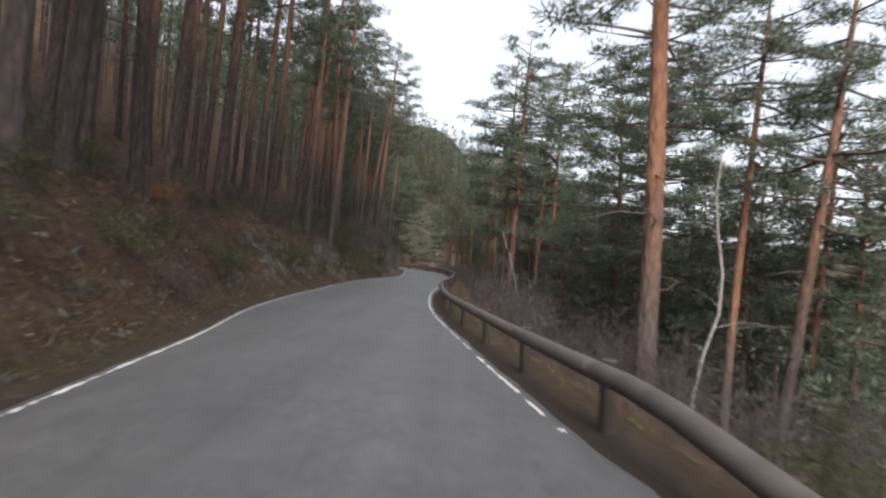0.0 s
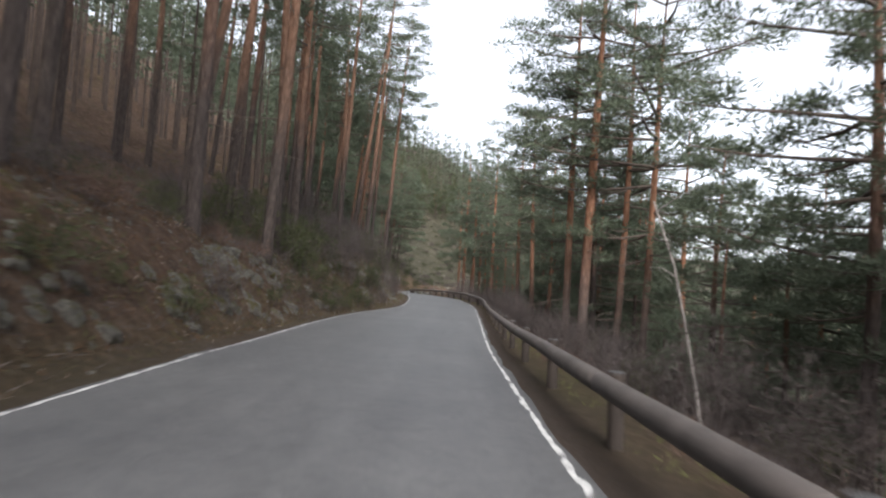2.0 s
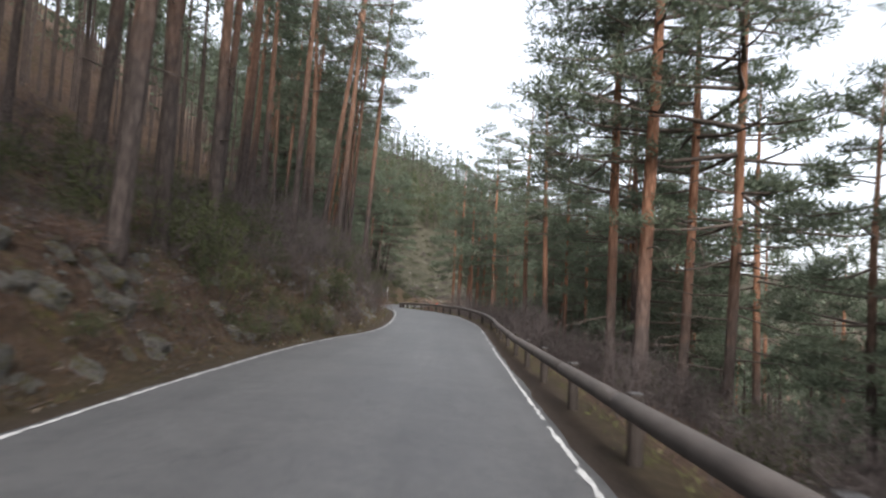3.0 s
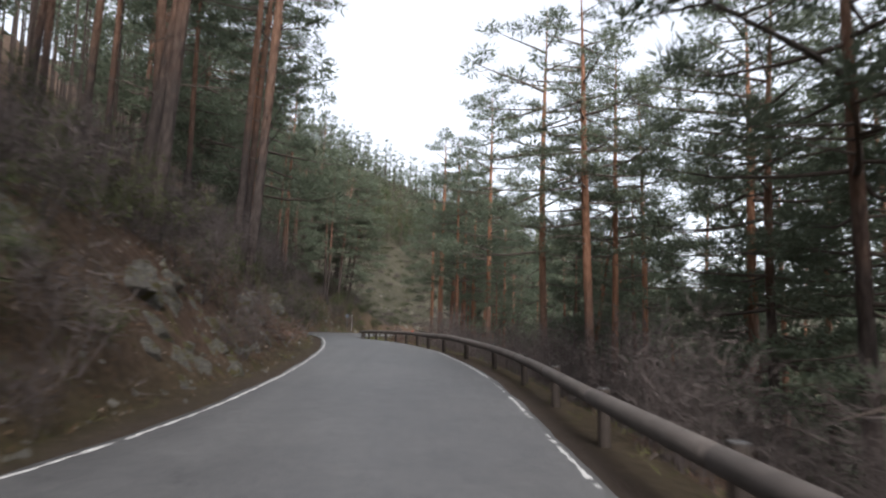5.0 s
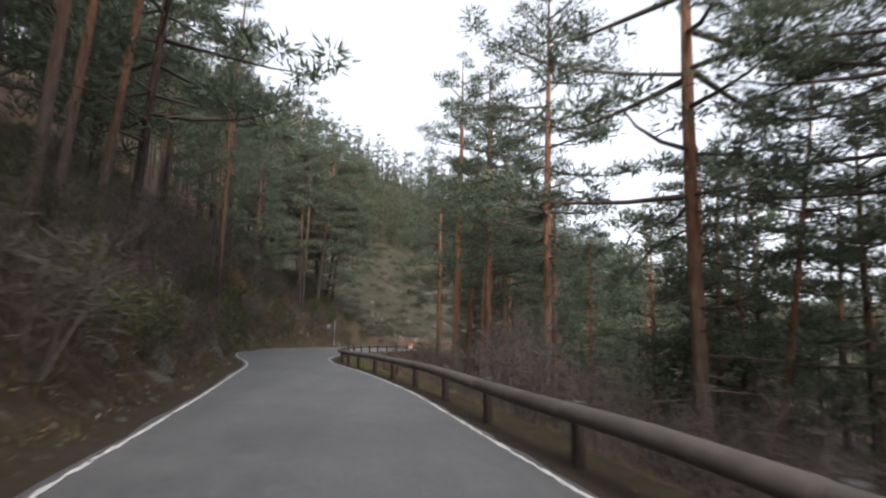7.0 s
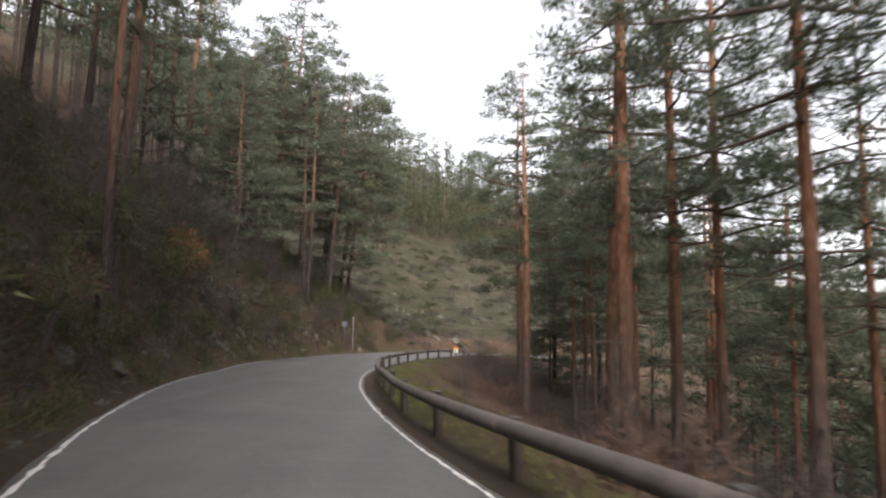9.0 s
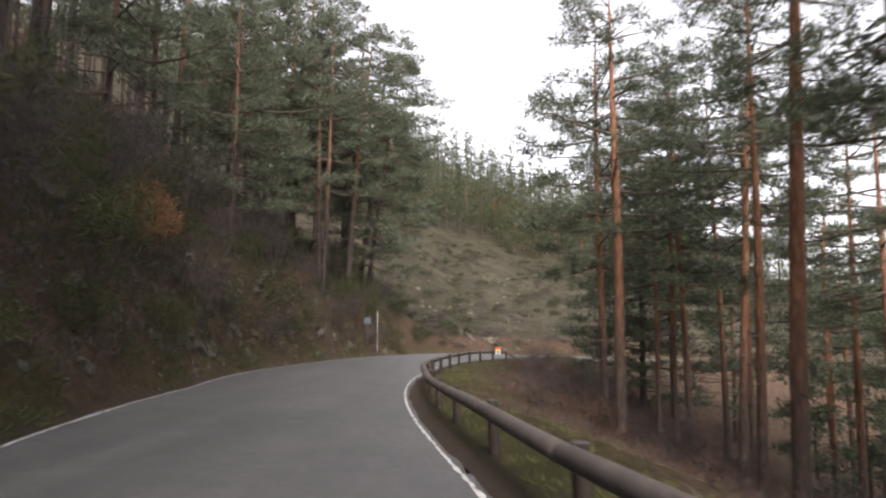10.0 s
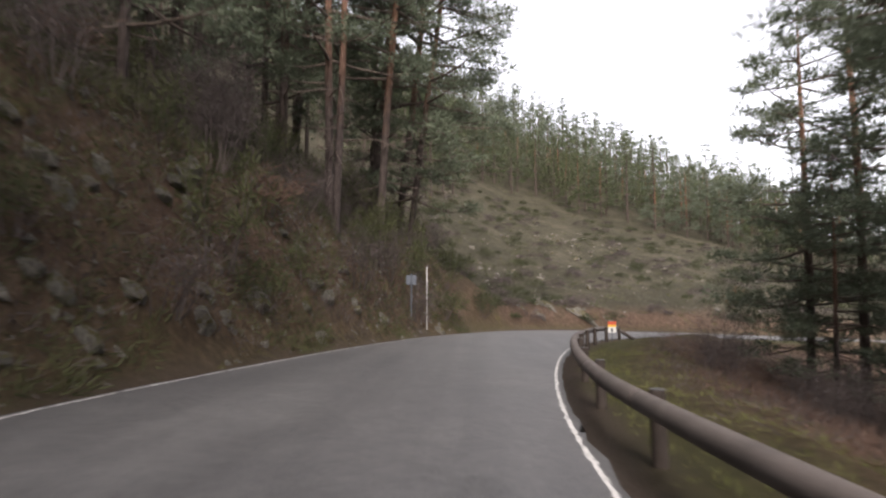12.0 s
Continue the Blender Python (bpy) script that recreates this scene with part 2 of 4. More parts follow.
def tube(points, radii, sides=6, cap=True):
    """Vertices and faces of a round limb along points."""
    pts = [Vector(p) for p in points]
    vs, fs = [], []
    for i, p in enumerate(pts):
        d = (pts[min(i + 1, len(pts) - 1)] - pts[max(i - 1, 0)]).normalized()
        a = d.orthogonal().normalized() if abs(d.z) < 0.9 else Vector((1, 0, 0)).cross(d).normalized()
        b = d.cross(a)
        for k in range(sides):
            w = 2 * math.pi * k / sides
            vs.append(p + (a * math.cos(w) + b * math.sin(w)) * radii[i])
    for i in range(len(pts) - 1):
        for k in range(sides):
            q = (k + 1) % sides
            fs.append((i * sides + k, i * sides + q, (i + 1) * sides + q, (i + 1) * sides + k))
    if cap:
        fs.append(tuple(reversed(range(sides))))
        fs.append(tuple(range((len(pts) - 1) * sides, len(pts) * sides)))
    return vs, fs


def joined(pieces):
    vs, fs = [], []
    for v, f in pieces:
        o = len(vs)
        vs += v
        fs += [tuple(i + o for i in q) for q in f]
    return vs, fs


def blades(rng, centres, radius, count, width, flat=0.65, rise=0.25):
    """Thin triangles that radiate from each centre: tufts of needles, leaves or twigs."""
    c = np.repeat(np.asarray(centres, float), count, axis=0)
    r = np.repeat(np.broadcast_to(radius, len(centres)).astype(float), count)
    d = rng.normal(size=c.shape)
    d[:, 2] = d[:, 2] * flat + rise
    d /= np.linalg.norm(d, axis=1, keepdims=True)
    s = np.cross(d, rng.normal(size=c.shape))
    s /= np.linalg.norm(s, axis=1, keepdims=True) + 1e-9
    near = rng.uniform(0.05, 0.65, len(c))[:, None]
    far = near + rng.uniform(0.35, 0.6, len(c))[:, None]
    r = r[:, None]
    w = width * rng.uniform(0.6, 1.4, len(c))[:, None]
    return np.stack([c + d * r * near - s * w, c + d * r * near + s * w, c + d * r * far], 1)


# ---- the plan of the road: edge lines from south to the bend and away to the east ----
LEFT_EDGE = [(70, -600), (2.6, -45), (-0.6, -20), (-3, 0), (-3.7, 5.9), (-4.48, 12.3), (-5.26, 17.5), (-5.66, 21.4), (-5.88, 25), (-5.93, 29), (-6.12, 38), (-6.42, 47),
             (-6.3, 57), (-5.25, 64.5), (-5.15, 71), (-5.6, 80.8), (-6.7, 89), (-7.95, 96.5), (-9.4, 104), (-11.83, 112), (-13.5, 119), (-14.93, 127.5), (-15.54, 135),
             (-15.15, 142), (-14.13, 151), (-12.39, 160), (-8.7, 171), (-3.6, 178.5), (5, 185.5), (14, 190), (40, 199), (700, 330)]
RIGHT_EDGE = [(75, -600), (7.6, -45), (4.5, -20), (2, 0), (1.3, 5.5), (0.55, 12), (-0.5, 21.5), (-0.9, 29), (-1.03, 38), (-0.9, 46), (-0.65, 56), (-0.5, 65), (-0.5, 74),
              (-1.15, 80.8), (-2.22, 88), (-3.34, 95.2), (-5.13, 104), (-7.03, 112), (-8.33, 119.5), (-9.2, 127), (-9.6, 134), (-9.4, 140.5), (-8.6, 148), (-7.4, 155),
              (-5.3, 163), (-1.9, 170.5), (6, 178.5), (15, 183), (41, 192), (701, 323)]
ROAD_Z = [(-30, 0.1), (0, 0.0), (6, -0.08), (12, -0.14), (24, -0.15), (35, -0.1), (57, -0.31), (62, -0.25), (67, -0.17), (73, -0.06), (78, 0.1), (84, 0.27),
          (95, 0.3), (106, 0.27), (111, 0.19), (115, 0.13), (120, 0.07), (125, -0.04), (129.5, -0.15)]
# cross slope of the surface (the uphill side is higher in the bend), about this line
CROSS = [(0, 0.0), (30, 0.01), (55, 0.03), (80, 0.042), (100, 0.055), (112, 0.062), (140, 0.062), (160, 0.05)]
ABOUT = [(0, 0.0), (18, -1.6), (35, -2.3), (57, -2.15), (73, -2.9), (84, -3.6), (95, -5.4), (106, -8.0), (115, -9.1), (129, -10.6)]


def spline(points, step):
    """A smooth line through points (centripetal-like, by cubic pieces), with a vertex about every step metres near the scene."""
    p = np.array(points, float)
    out = []
    for i in range(len(p) - 1):
        a, b, c, d = p[max(i - 1, 0)], p[i], p[i + 1], p[min(i + 2, len(p) - 1)]
        ln = np.linalg.norm(c - b)
        m1 = (c - a) / max(np.linalg.norm(c - b) + np.linalg.norm(b - a), 1e-6) * ln
        m2 = (d - b) / max(np.linalg.norm(d - c) + np.linalg.norm(c - b), 1e-6) * ln
        k = max(2, int(ln / (step if ln < 60 else 15)))
        for u in np.arange(k) / k:
            out.append((2 * u**3 - 3 * u**2 + 1) * b + (u**3 - 2 * u**2 + u) * m1 + (3 * u**2 - 2 * u**3) * c + (u**3 - u**2) * m2)
    out.append(p[-1])
    return np.array(out)


def road_height(xy):
    """Height of the road's surface at points near it."""
    y = xy[:, 1]
    z, c, x0 = (np.interp(y, *np.array(table).T) for table in (ROAD_Z, CROSS, ABOUT))
    return z + c * np.clip(x0 - xy[:, 0], -60, 30)


LEFT, RIGHT = spline(LEFT_EDGE, 0.5), spline(RIGHT_EDGE, 0.5)


def beside(line, xy):
    """Signed distance of points to a line (positive to its left) and the nearest vertex."""
    tang = np.gradient(line, axis=0)
    tang /= np.linalg.norm(tang, axis=1, keepdims=True)
    dist, near = np.empty(len(xy)), np.empty(len(xy), int)
    for i in range(0, len(xy), 4000):
        q = xy[i:i + 4000]
        d2 = ((q[:, None] - line[None]) ** 2).sum(-1)
        near[i:i + 4000] = k = d2.argmin(1)
        off = q - line[k]
        side = tang[k][:, 0] * off[:, 1] - tang[k][:, 1] * off[:, 0]
        dist[i:i + 4000] = np.where(side >= 0, 1, -1) * np.sqrt(d2[np.arange(len(q)), k])
    return dist, near


def smooth01(x, a, b):
    u = np.clip((x - a) / (b - a), 0, 1)
    return u * u * (3 - 2 * u)


def wobble(xy, scale, seed):
    return np.array([noise.fractal(Vector((x / scale, y / scale, seed)), 1.0, 2.0, 4) for x, y in xy])


def terrain(xy, rough=True):
    """Ground height and cover (grass, dry slope, bare soil) at points of the plan."""
    xy = np.asarray(xy, float).reshape(-1, 2)
    dl, kl = beside(LEFT, xy)
    dr, kr = beside(RIGHT, xy)
    dr = -dr
    left = (dl > 0) & ~((dr > 0) & (dr < dl))
    right = (dr > 0) & ~left
    zl, zr = road_height(LEFT[kl]), road_height(RIGHT[kr])
    ly, lx = LEFT[kl][:, 1], LEFT[kl][:, 0]
    w1 = wobble(xy, 9.0, 1.5) if rough else 0
    w2 = wobble(xy, 1.7, 7.5) if rough else 0
    # uphill side: verge, cut bank, wooded slope
    d = np.clip(dl, 0, None)
    bank_h = np.interp(ly, [0, 20, 32, 48, 58, 66, 74, 84, 100, 115, 125, 140, 155], [2.4, 2.5, 2.6, 2.3, 2.3, 3.0, 2.8, 2.6, 2.6, 3.4, 5.0, 5.4, 4.4])
    foot = np.interp(ly, [0, 60, 110, 130, 150], [0.7, 0.8, 0.8, 0.6, 0.6])
    steep = np.interp(ly, [0, 95, 120, 158], [0.45, 0.5, 0.75, 0.7])
    run = np.interp(ly, [100, 122, 150, 160], [0.85, 0.48, 0.5, 0.6])
    bank = bank_h * smooth01(d, foot - 0.2, foot + bank_h * run) + steep * np.clip(d - foot - bank_h * run * 0.85, 0, 90) + 0.1 * np.clip(d - 90, 0, None)
    north = smooth01(lx, -12.5, -6.0) * smooth01(ly, 156, 174)
    fade = 0.35 + 0.65 / (1 + np.exp((xy[:, 0] - 38) / 22))
    hill = 1.1 * smooth01(d, 0.8, 2.2) + (0.26 * d + 0.0014 * np.minimum(d, 132) ** 2 - 0.45 * np.clip(d - 132, 0, 200)) * fade
    hill = hill + 0.30 * np.clip(-xy[:, 0] - 6, 0, 60) * smooth01(d, 3, 30)
    up = zl + bank * (1 - north) + hill * north
    up = up + (w1 * 0.35 + w2 * 0.26) * smooth01(d, 0.6, 2.5) - 0.03
    # valley side: shoulder, slope, valley floor, the far side of the valley
    e = np.clip(dr, 0, None)
    ry = RIGHT[kr][:, 1]
    shelf = np.interp(ry, [0, 60, 100, 120, 140, 160], [1.1, 1.1, 1.3, 1.8, 2.6, 3.5])
    drop = 0.42 * np.clip(e - shelf, 0, 38) + 0.12 * np.clip(e - shelf - 38, 0, 40)
    far = 0.24 * np.clip(e - 130, 0, 330) + 0.05 * np.clip(e - 460, 0, 800)
    down = zr - 0.05 - 0.03 * np.clip(e, 0, shelf) - drop + far + (w1 * 0.5 + w2 * 0.14) * smooth01(e, 0.9, 3)
    z = np.where(left, up, np.where(right, down, road_height(xy) - 0.16))
    grass = np.where(left, 0.55 * smooth01(-d, -1.5, -0.5), smooth01(-e, -shelf - 1.2, -0.9) * np.interp(ry, [0, 50, 110, 120], [0.25, 0.45, 0.5, 1.0])) + 0.2 * smooth01(w1, 0.15, 0.5)
    dry = np.where(left, north * smooth01(d, 1.0, 6), smooth01(e, 150, 200))
    soil = np.where(left, 0.8 * smooth01(-d, -0.7, -0.3), 0.9 * smooth01(-e, -0.85, -0.55))
    return z, np.clip(np.stack([grass, dry, soil], 1), 0, 1)


def ground_z(x, y):
    return float(terrain([(x, y)])[0][0])


def lines(a, b, step, reach, grow=1.22):
    """Grid lines, even from a to b and then ever wider out to reach."""
    mid = list(np.arange(a, b + step / 2, step))
    lo, hi, s = [a], [mid[-1]], step
    while hi[-1] < reach:
        s *= grow
        hi.append(hi[-1] + s)
        lo.append(lo[-1] - s)
    return np.array(lo[:0:-1] + mid + hi[1:])


gx, gy = lines(-30, 14, 0.48, 1400), lines(-6, 192, 0.55, 1500)
grid = np.stack(np.meshgrid(gx, gy), -1).reshape(-1, 2)
gz, cover = terrain(grid)
nx, ny = len(gx), len(gy)
idx = np.arange(nx * ny).reshape(ny, nx)
quads = np.stack([idx[:-1, :-1], idx[:-1, 1:], idx[1:, 1:], idx[1:, :-1]], -1).reshape(-1, 4)
ground_mesh = mesh_of("ground", np.column_stack([grid, gz]), quads, GROUND, True)
layer = ground_mesh.color_attributes.new("cover", "FLOAT_COLOR", "POINT")
layer.data.foreach_set("color", np.column_stack([cover, np.ones(len(cover))]).astype(np.float32).ravel())
ground = tagged(new("ground", ground_mesh), "wooded hillside ground of brown needle litter, moss and dry grass", "ground", kind="structure")


# ---- road, edge lines ----
def edge_pairs(step=1.0):
    """Matching points of both edges along the stretch of road that is built."""
    n = 520
    def even(line):
        keep = line[(line[:, 1] > -60) & (line[:, 0] < 90)]
        s = np.r_[0, np.cumsum(np.linalg.norm(np.diff(keep, axis=0), axis=1))]
        return keep, s
    l, ls = even(LEFT)
    r, rs = even(RIGHT)
    c = (np.array([l[np.searchsorted(ls, u * ls[-1]).clip(0, len(l) - 1)] for u in np.linspace(0, 1, n)]))
    out = []
    last = 0
    for q in c:
        window = r[last:last + 14]
        last += int(((window - q) ** 2).sum(1).argmin())
        out.append((q, r[last]))
    return out


pairs = edge_pairs()
rv, rf = [], []
ACROSS = [-0.15, -0.11, 0.0, 0.15, 0.3, 0.5, 0.7, 0.85, 1.0, 1.12, 1.16]
for q, r in pairs:
    wide = np.linalg.norm(r - q)
    way = (r - q) / wide
    for k, u in enumerate(ACROSS):
        at = q + way * (wide * u if 0 <= u <= 1 else (u if u < 0 else wide + u - 1))
        z = road_height(at[None])[0] + 0.05 * (1 - (2 * min(max(u, 0), 1) - 1) ** 2) - (0.16 if k in (0, len(ACROSS) - 1) else 0)
        if k in (1, len(ACROSS) - 2):
            at = at + way * 0.09 * noise.noise(Vector((at[0] * 0.9, at[1] * 0.9, k)))
        rv.append((*at, z))
m_ = len(ACROSS)
for i in range(len(pairs) - 1):
    rf += [(i * m_ + k, i * m_ + k + 1, (i + 1) * m_ + k + 1, (i + 1) * m_ + k) for k in range(m_ - 1)]
road = tagged(new("road", mesh_of("road", rv, rf, ASPHALT, True)), "narrow worn grey asphalt mountain road with fine cracks", "road", kind="structure")


def edge_line(name, line, worn, label):
    """A painted line with ragged edges and gaps where it has worn away."""
    rng = np.random.default_rng(len(name))
    keep = line[(line[:, 1] > -40) & (line[:, 0] < 40)]
    s = np.r_[0, np.cumsum(np.linalg.norm(np.diff(keep, axis=0), axis=1))]
    at = np.arange(0, s[-1], 0.12)
    xy = np.stack([np.interp(at, s, keep[:, 0]), np.interp(at, s, keep[:, 1])], 1)
    tang = np.gradient(xy, axis=0)
    side = np.stack([-tang[:, 1], tang[:, 0]], 1) / np.linalg.norm(tang, axis=1, keepdims=True)
    z = road_height(xy) + 0.008
    vs, fs = [], []
    for i in range(len(xy)):
        wear = np.interp(xy[i, 1], [w[0] for w in worn], [w[1] for w in worn])
        hw = 0.026 + 0.022 * noise.noise(Vector((at[i] * 3.1, 3.1, 0))) + rng.normal(0, 0.012)
        hw2 = 0.026 + 0.022 * noise.noise(Vector((at[i] * 3.1, 9.1, 0))) + rng.normal(0, 0.012)
        gone = noise.fractal(Vector((at[i] * 0.9, 5.5, len(name))), 0.8, 2.2, 4) * 0.5 + 0.5 < wear * 0.62 or rng.random() < wear * 0.25
        vs += [(*(xy[i] + side[i] * hw), z[i]), (*(xy[i] - side[i] * hw2), z[i])]
        if i and not gone:
            fs.append((2 * i - 2, 2 * i - 1, 2 * i + 1, 2 * i))
    tagged(new(name, mesh_of(name, vs, fs, PAINT)), label, "road marking", kind="structure")


edge_line("left_edge_line", LEFT, [(0, 0.3), (12, 0.3), (30, 0.22), (45, 0.1), (160, 0.03)], "worn white painted edge line along the bank")
edge_line("right_edge_line", RIGHT, [(0, 0.75), (10, 0.7), (25, 0.4), (40, 0.25), (60, 0.45), (66, 0.74), (73, 0.7), (76, 0.3), (82, 0.1), (160, 0.02)], "worn white painted edge line beside the guard rail")


# ---- timber guard rail along the valley side ----
def guard_rail():
    line = RIGHT[(RIGHT[:, 1] > -14) & (RIGHT[:, 1] < 167.5)]
    s = np.r_[0, np.cumsum(np.linalg.norm(np.diff(line, axis=0), axis=1))]
    tang = np.gradient(line, axis=0)
    out = np.stack([tang[:, 1], -tang[:, 0]], 1) / np.linalg.norm(tang, axis=1, keepdims=True)

    shift = np.interp(line[:, 1], [0, 9, 16, 21, 30, 40, 46, 66, 73, 78, 84, 88, 100, 117, 122, 127, 133, 138, 145], [-0.06, -0.05, 0.0, 0.03, 0.05, 0.06, 0.06, 0.06, 0.2, 0.2, 0.0, -0.08, 0.03, 0.06, 0.22, 0.22, 0.2, 0.0, 0.0])

    def at(d, off, z):
        off = off + np.interp(d, s, shift)
        x, y = (np.interp(d, s, line[:, k] + out[:, k] * off) for k in (0, 1))
        base = np.interp(d, s, road_height(line)) - np.interp(y, [1.5, 5.6], [0.45, 0.0])
        return Vector((x, y, base + z))

    rail = tagged(new("guard_rail"), "weathered round timber guard rail on dark wooden posts", "guard rail")
    rng = random.Random(4)
    n, pitch = int(s[-1] / 3.95), 3.95
    first = s[-1] - n * pitch
    for i in range(n + 1):
        d = first + i * pitch
        foot = at(d, 0.62, -0.75)
        top = at(d, 0.6, 0.66 + rng.uniform(-0.02, 0.02))
        r = 0.082
        if i == n:
            top = at(d, 0.52, 0.6)
        vs, fs = tube([foot, foot.lerp(top, 0.5), top - Vector((0, 0, 0.02)), top], [r, r, r, r * 0.88], 10)
        part("post", mesh_of("post", vs, fs, POST, False), rail)
        vs, fs = tube([top + Vector((0, 0, 0.001)), top + Vector((0, 0, 0.014))], [r * 1.02, r * 0.98], 10)
        part("cap", mesh_of("cap", vs, fs, CAP), rail, "grey metal cap")
        if i < n:
            pts = [at(d + pitch * u, 0.43, 0.57) for u in (0.004, 0.012, 0.25, 0.5, 0.75, 0.988, 0.996)]
            w = rng.uniform(0.1, 0.108)
            vs, fs = tube(pts, [w * 0.93, w, w, w * 1.01, w, w, w * 0.93], 14)
            part("log", mesh_of("log", vs, fs, LOG, True), rail)
    end = at(s[-1], 0.44, 0.52)
    run = Vector((1.4, 1.5, -0.75))
    vs, fs = tube([end, end + run * 0.5, end + run], [0.1, 0.1, 0.095], 10)
    part("end_brace", mesh_of("end_brace", vs, fs, LOG, True), rail)
    return rail


guard_rail()


# ---- pines ----
def pads(rng, centres, radii, count, length, width, hearts):
    """Flat, dense cushions of needles: broad dark sprays at the heart, thin ones standing out of the rim."""
    centres, radii = np.asarray(centres, float), np.asarray(radii, float)
    fill = np.where(radii > 0.82, 2, 1)
    centres, radii = np.repeat(centres, fill, axis=0), np.repeat(radii, fill)
    out = []
    for many, low, high, ln, wd, lift in ((hearts, 0.1, 0.8, length, width * 2.0, 0.1), (count, 0.45, 1.0, length, width, 0.45)):
        c, r = np.repeat(centres, many, axis=0), np.repeat(radii, many)[:, None]
        u = rng.normal(size=c.shape)
        u /= np.linalg.norm(u, axis=1, keepdims=True)
        at = c + u * r * rng.uniform(low, high, len(c))[:, None] * (1, 1, 0.48)
        d = u * (1, 1, 0.55) + rng.normal(0, 0.4, c.shape) + (0, 0, lift)
        d /= np.linalg.norm(d, axis=1, keepdims=True)
        s = np.cross(d, rng.normal(size=c.shape))
        s /= np.linalg.norm(s, axis=1, keepdims=True) + 1e-9
        k = np.sqrt(r / 0.5) * rng.uniform(0.65, 1.3, len(c))[:, None]
        out.append(np.stack([at - s * wd, at + s * wd, at + d * ln * k], 1))
    return np.concatenate(out)


def pine_meshes(seed, height, bare, spread, gap, cone, count, hearts, length, width, dead, girth, needle=None, sides=11, thin=1.0):
    """Meshes of one pine: trunk, limbs and crown. bare: the part of the height without living limbs; gap: metres
    between the whorls of limbs; cone: 0 for a round full-grown crown, 1 for a pointed young one."""
    rng = np.random.default_rng(seed)
    bend = rng.normal(0, 0.01 * height, 2)

    def axis(u):
        return Vector((bend[0] * u * u + 0.07 * math.sin(5 * u + seed), bend[1] * u * u + 0.07 * math.cos(4 * u + seed), height * u))

    us = [0, 0.012, 0.04, 0.12, 0.2, 0.3, 0.4, 0.5, 0.6, 0.7, 0.8, 0.9, 1.0]
    rad = [girth * k * rng.uniform(0.97, 1.03) for k in (1.5, 1.25, 1.08, 1.0, 0.96, 0.91, 0.85, 0.77, 0.67, 0.54, 0.4, 0.22, 0.04)]
    pts = [axis(u) for u in us]
    pts[0] = pts[0] - Vector((0, 0, 0.5))
    trunk = mesh_of("trunk", *tube(pts, rad, sides), BARK, True)
    pieces, centres, radii, snags = [], [], [], []
    levels = max(5, int(height * (1 - bare) / gap))
    for i in range(levels):
        turn = rng.uniform(0, 6.28)
        for j in range(int(rng.integers(2, 5))):
            v = min(0.99, (i + rng.uniform(0, 0.35)) / levels)
            az = turn + j * 1.7 + rng.normal(0, 0.3)
            round_top = (0.6 + 1.4 * v if v < 0.25 else 0.95 * (1 - ((v - 0.25) / 0.75) ** 2) ** 0.7)
            shape = (1 - cone) * round_top + cone * (1 - v) ** 0.8
            ln = spread * (0.08 + shape) * rng.uniform(0.5, 1.15)
            tilt = -0.16 + 0.7 * v * v + rng.normal(0, 0.13)
            a = axis(bare + (0.985 - bare) * v)
            flat = Vector((math.cos(az), math.sin(az), 0))
            side = Vector((-flat.y, flat.x, 0))
            curl = rng.normal(0, 0.12) * ln
            line = [a + flat * (w * ln) + side * (curl * w * w) + Vector((0, 0, ln * (math.tan(tilt) * w * (1 - 0.45 * w) + 0.2 * max(0, w - 0.6)))) for w in (0, 0.35, 0.7, 1.0)]
            r0 = 0.016 + 0.014 * ln
            pieces.append(tube(line, [r0, r0 * 0.75, r0 * 0.45, r0 * 0.15], 4 if thin == 1 else 3, False))
            many = 1 + int(ln * 1.3 * thin)
            for k in range(many):
                w = 1.0 if k == 0 else rng.uniform(0.42, 1.0)
                p = line[2].lerp(line[3], (w - 0.7) / 0.3) if w > 0.7 else line[1].lerp(line[2], (w - 0.35) / 0.35)
                if k:
                    q = p + side * ln * rng.choice([-1, 1]) * rng.uniform(0.1, 0.3) + flat * 0.15 * ln * rng.uniform(0, 1) + Vector((0, 0, rng.uniform(0.0, 0.25)))
                    pieces.append(tube([p, q], [r0 * 0.35, r0 * 0.12], 3, False))
                    p = q
                centres.append(tuple(p + Vector((0, 0, 0.08))))
                radii.append(rng.uniform(0.4, 0.68) * (0.75 + 0.1 * ln) / thin ** 0.5)
    for i in range(dead):
        u = bare * (0.3 + 0.75 * (i + rng.uniform(0, 1)) / dead)
        az, ln = rng.uniform(0, 6.28), rng.uniform(0.4, 1.0) * spread * 0.75
        a = axis(u)
        d = Vector((math.cos(az), math.sin(az), rng.uniform(-0.3, 0.15)))
        b = a + d * ln * 0.5
        c = b + (d + Vector((0.3 * rng.normal(), 0.3 * rng.normal(), -0.1 + 0.3 * rng.normal()))) * ln * 0.5
        twigs = [tube([a, b, c], [0.03, 0.02, 0.006], 5, False)]
        for _ in range(3):
            w = b.lerp(c, rng.uniform(-0.4, 0.8))
            twigs.append(tube([w, w + Vector(rng.normal(0, 0.2, 3)) * ln], [0.011, 0.004], 3, False))
        snags.append(mesh_of("dead_limb", *joined(twigs), LIMB, True))
    top = axis(0.99)
    centres.append(tuple(top))
    radii.append(0.4)
    limb_mesh = mesh_of("branchwork", *joined(pieces), LIMB, True)
    crown = tri_mesh("crown", pads(rng, centres, radii, count, length, width, hearts), needle or NEEDLE)
    return trunk, limb_mesh, crown, snags


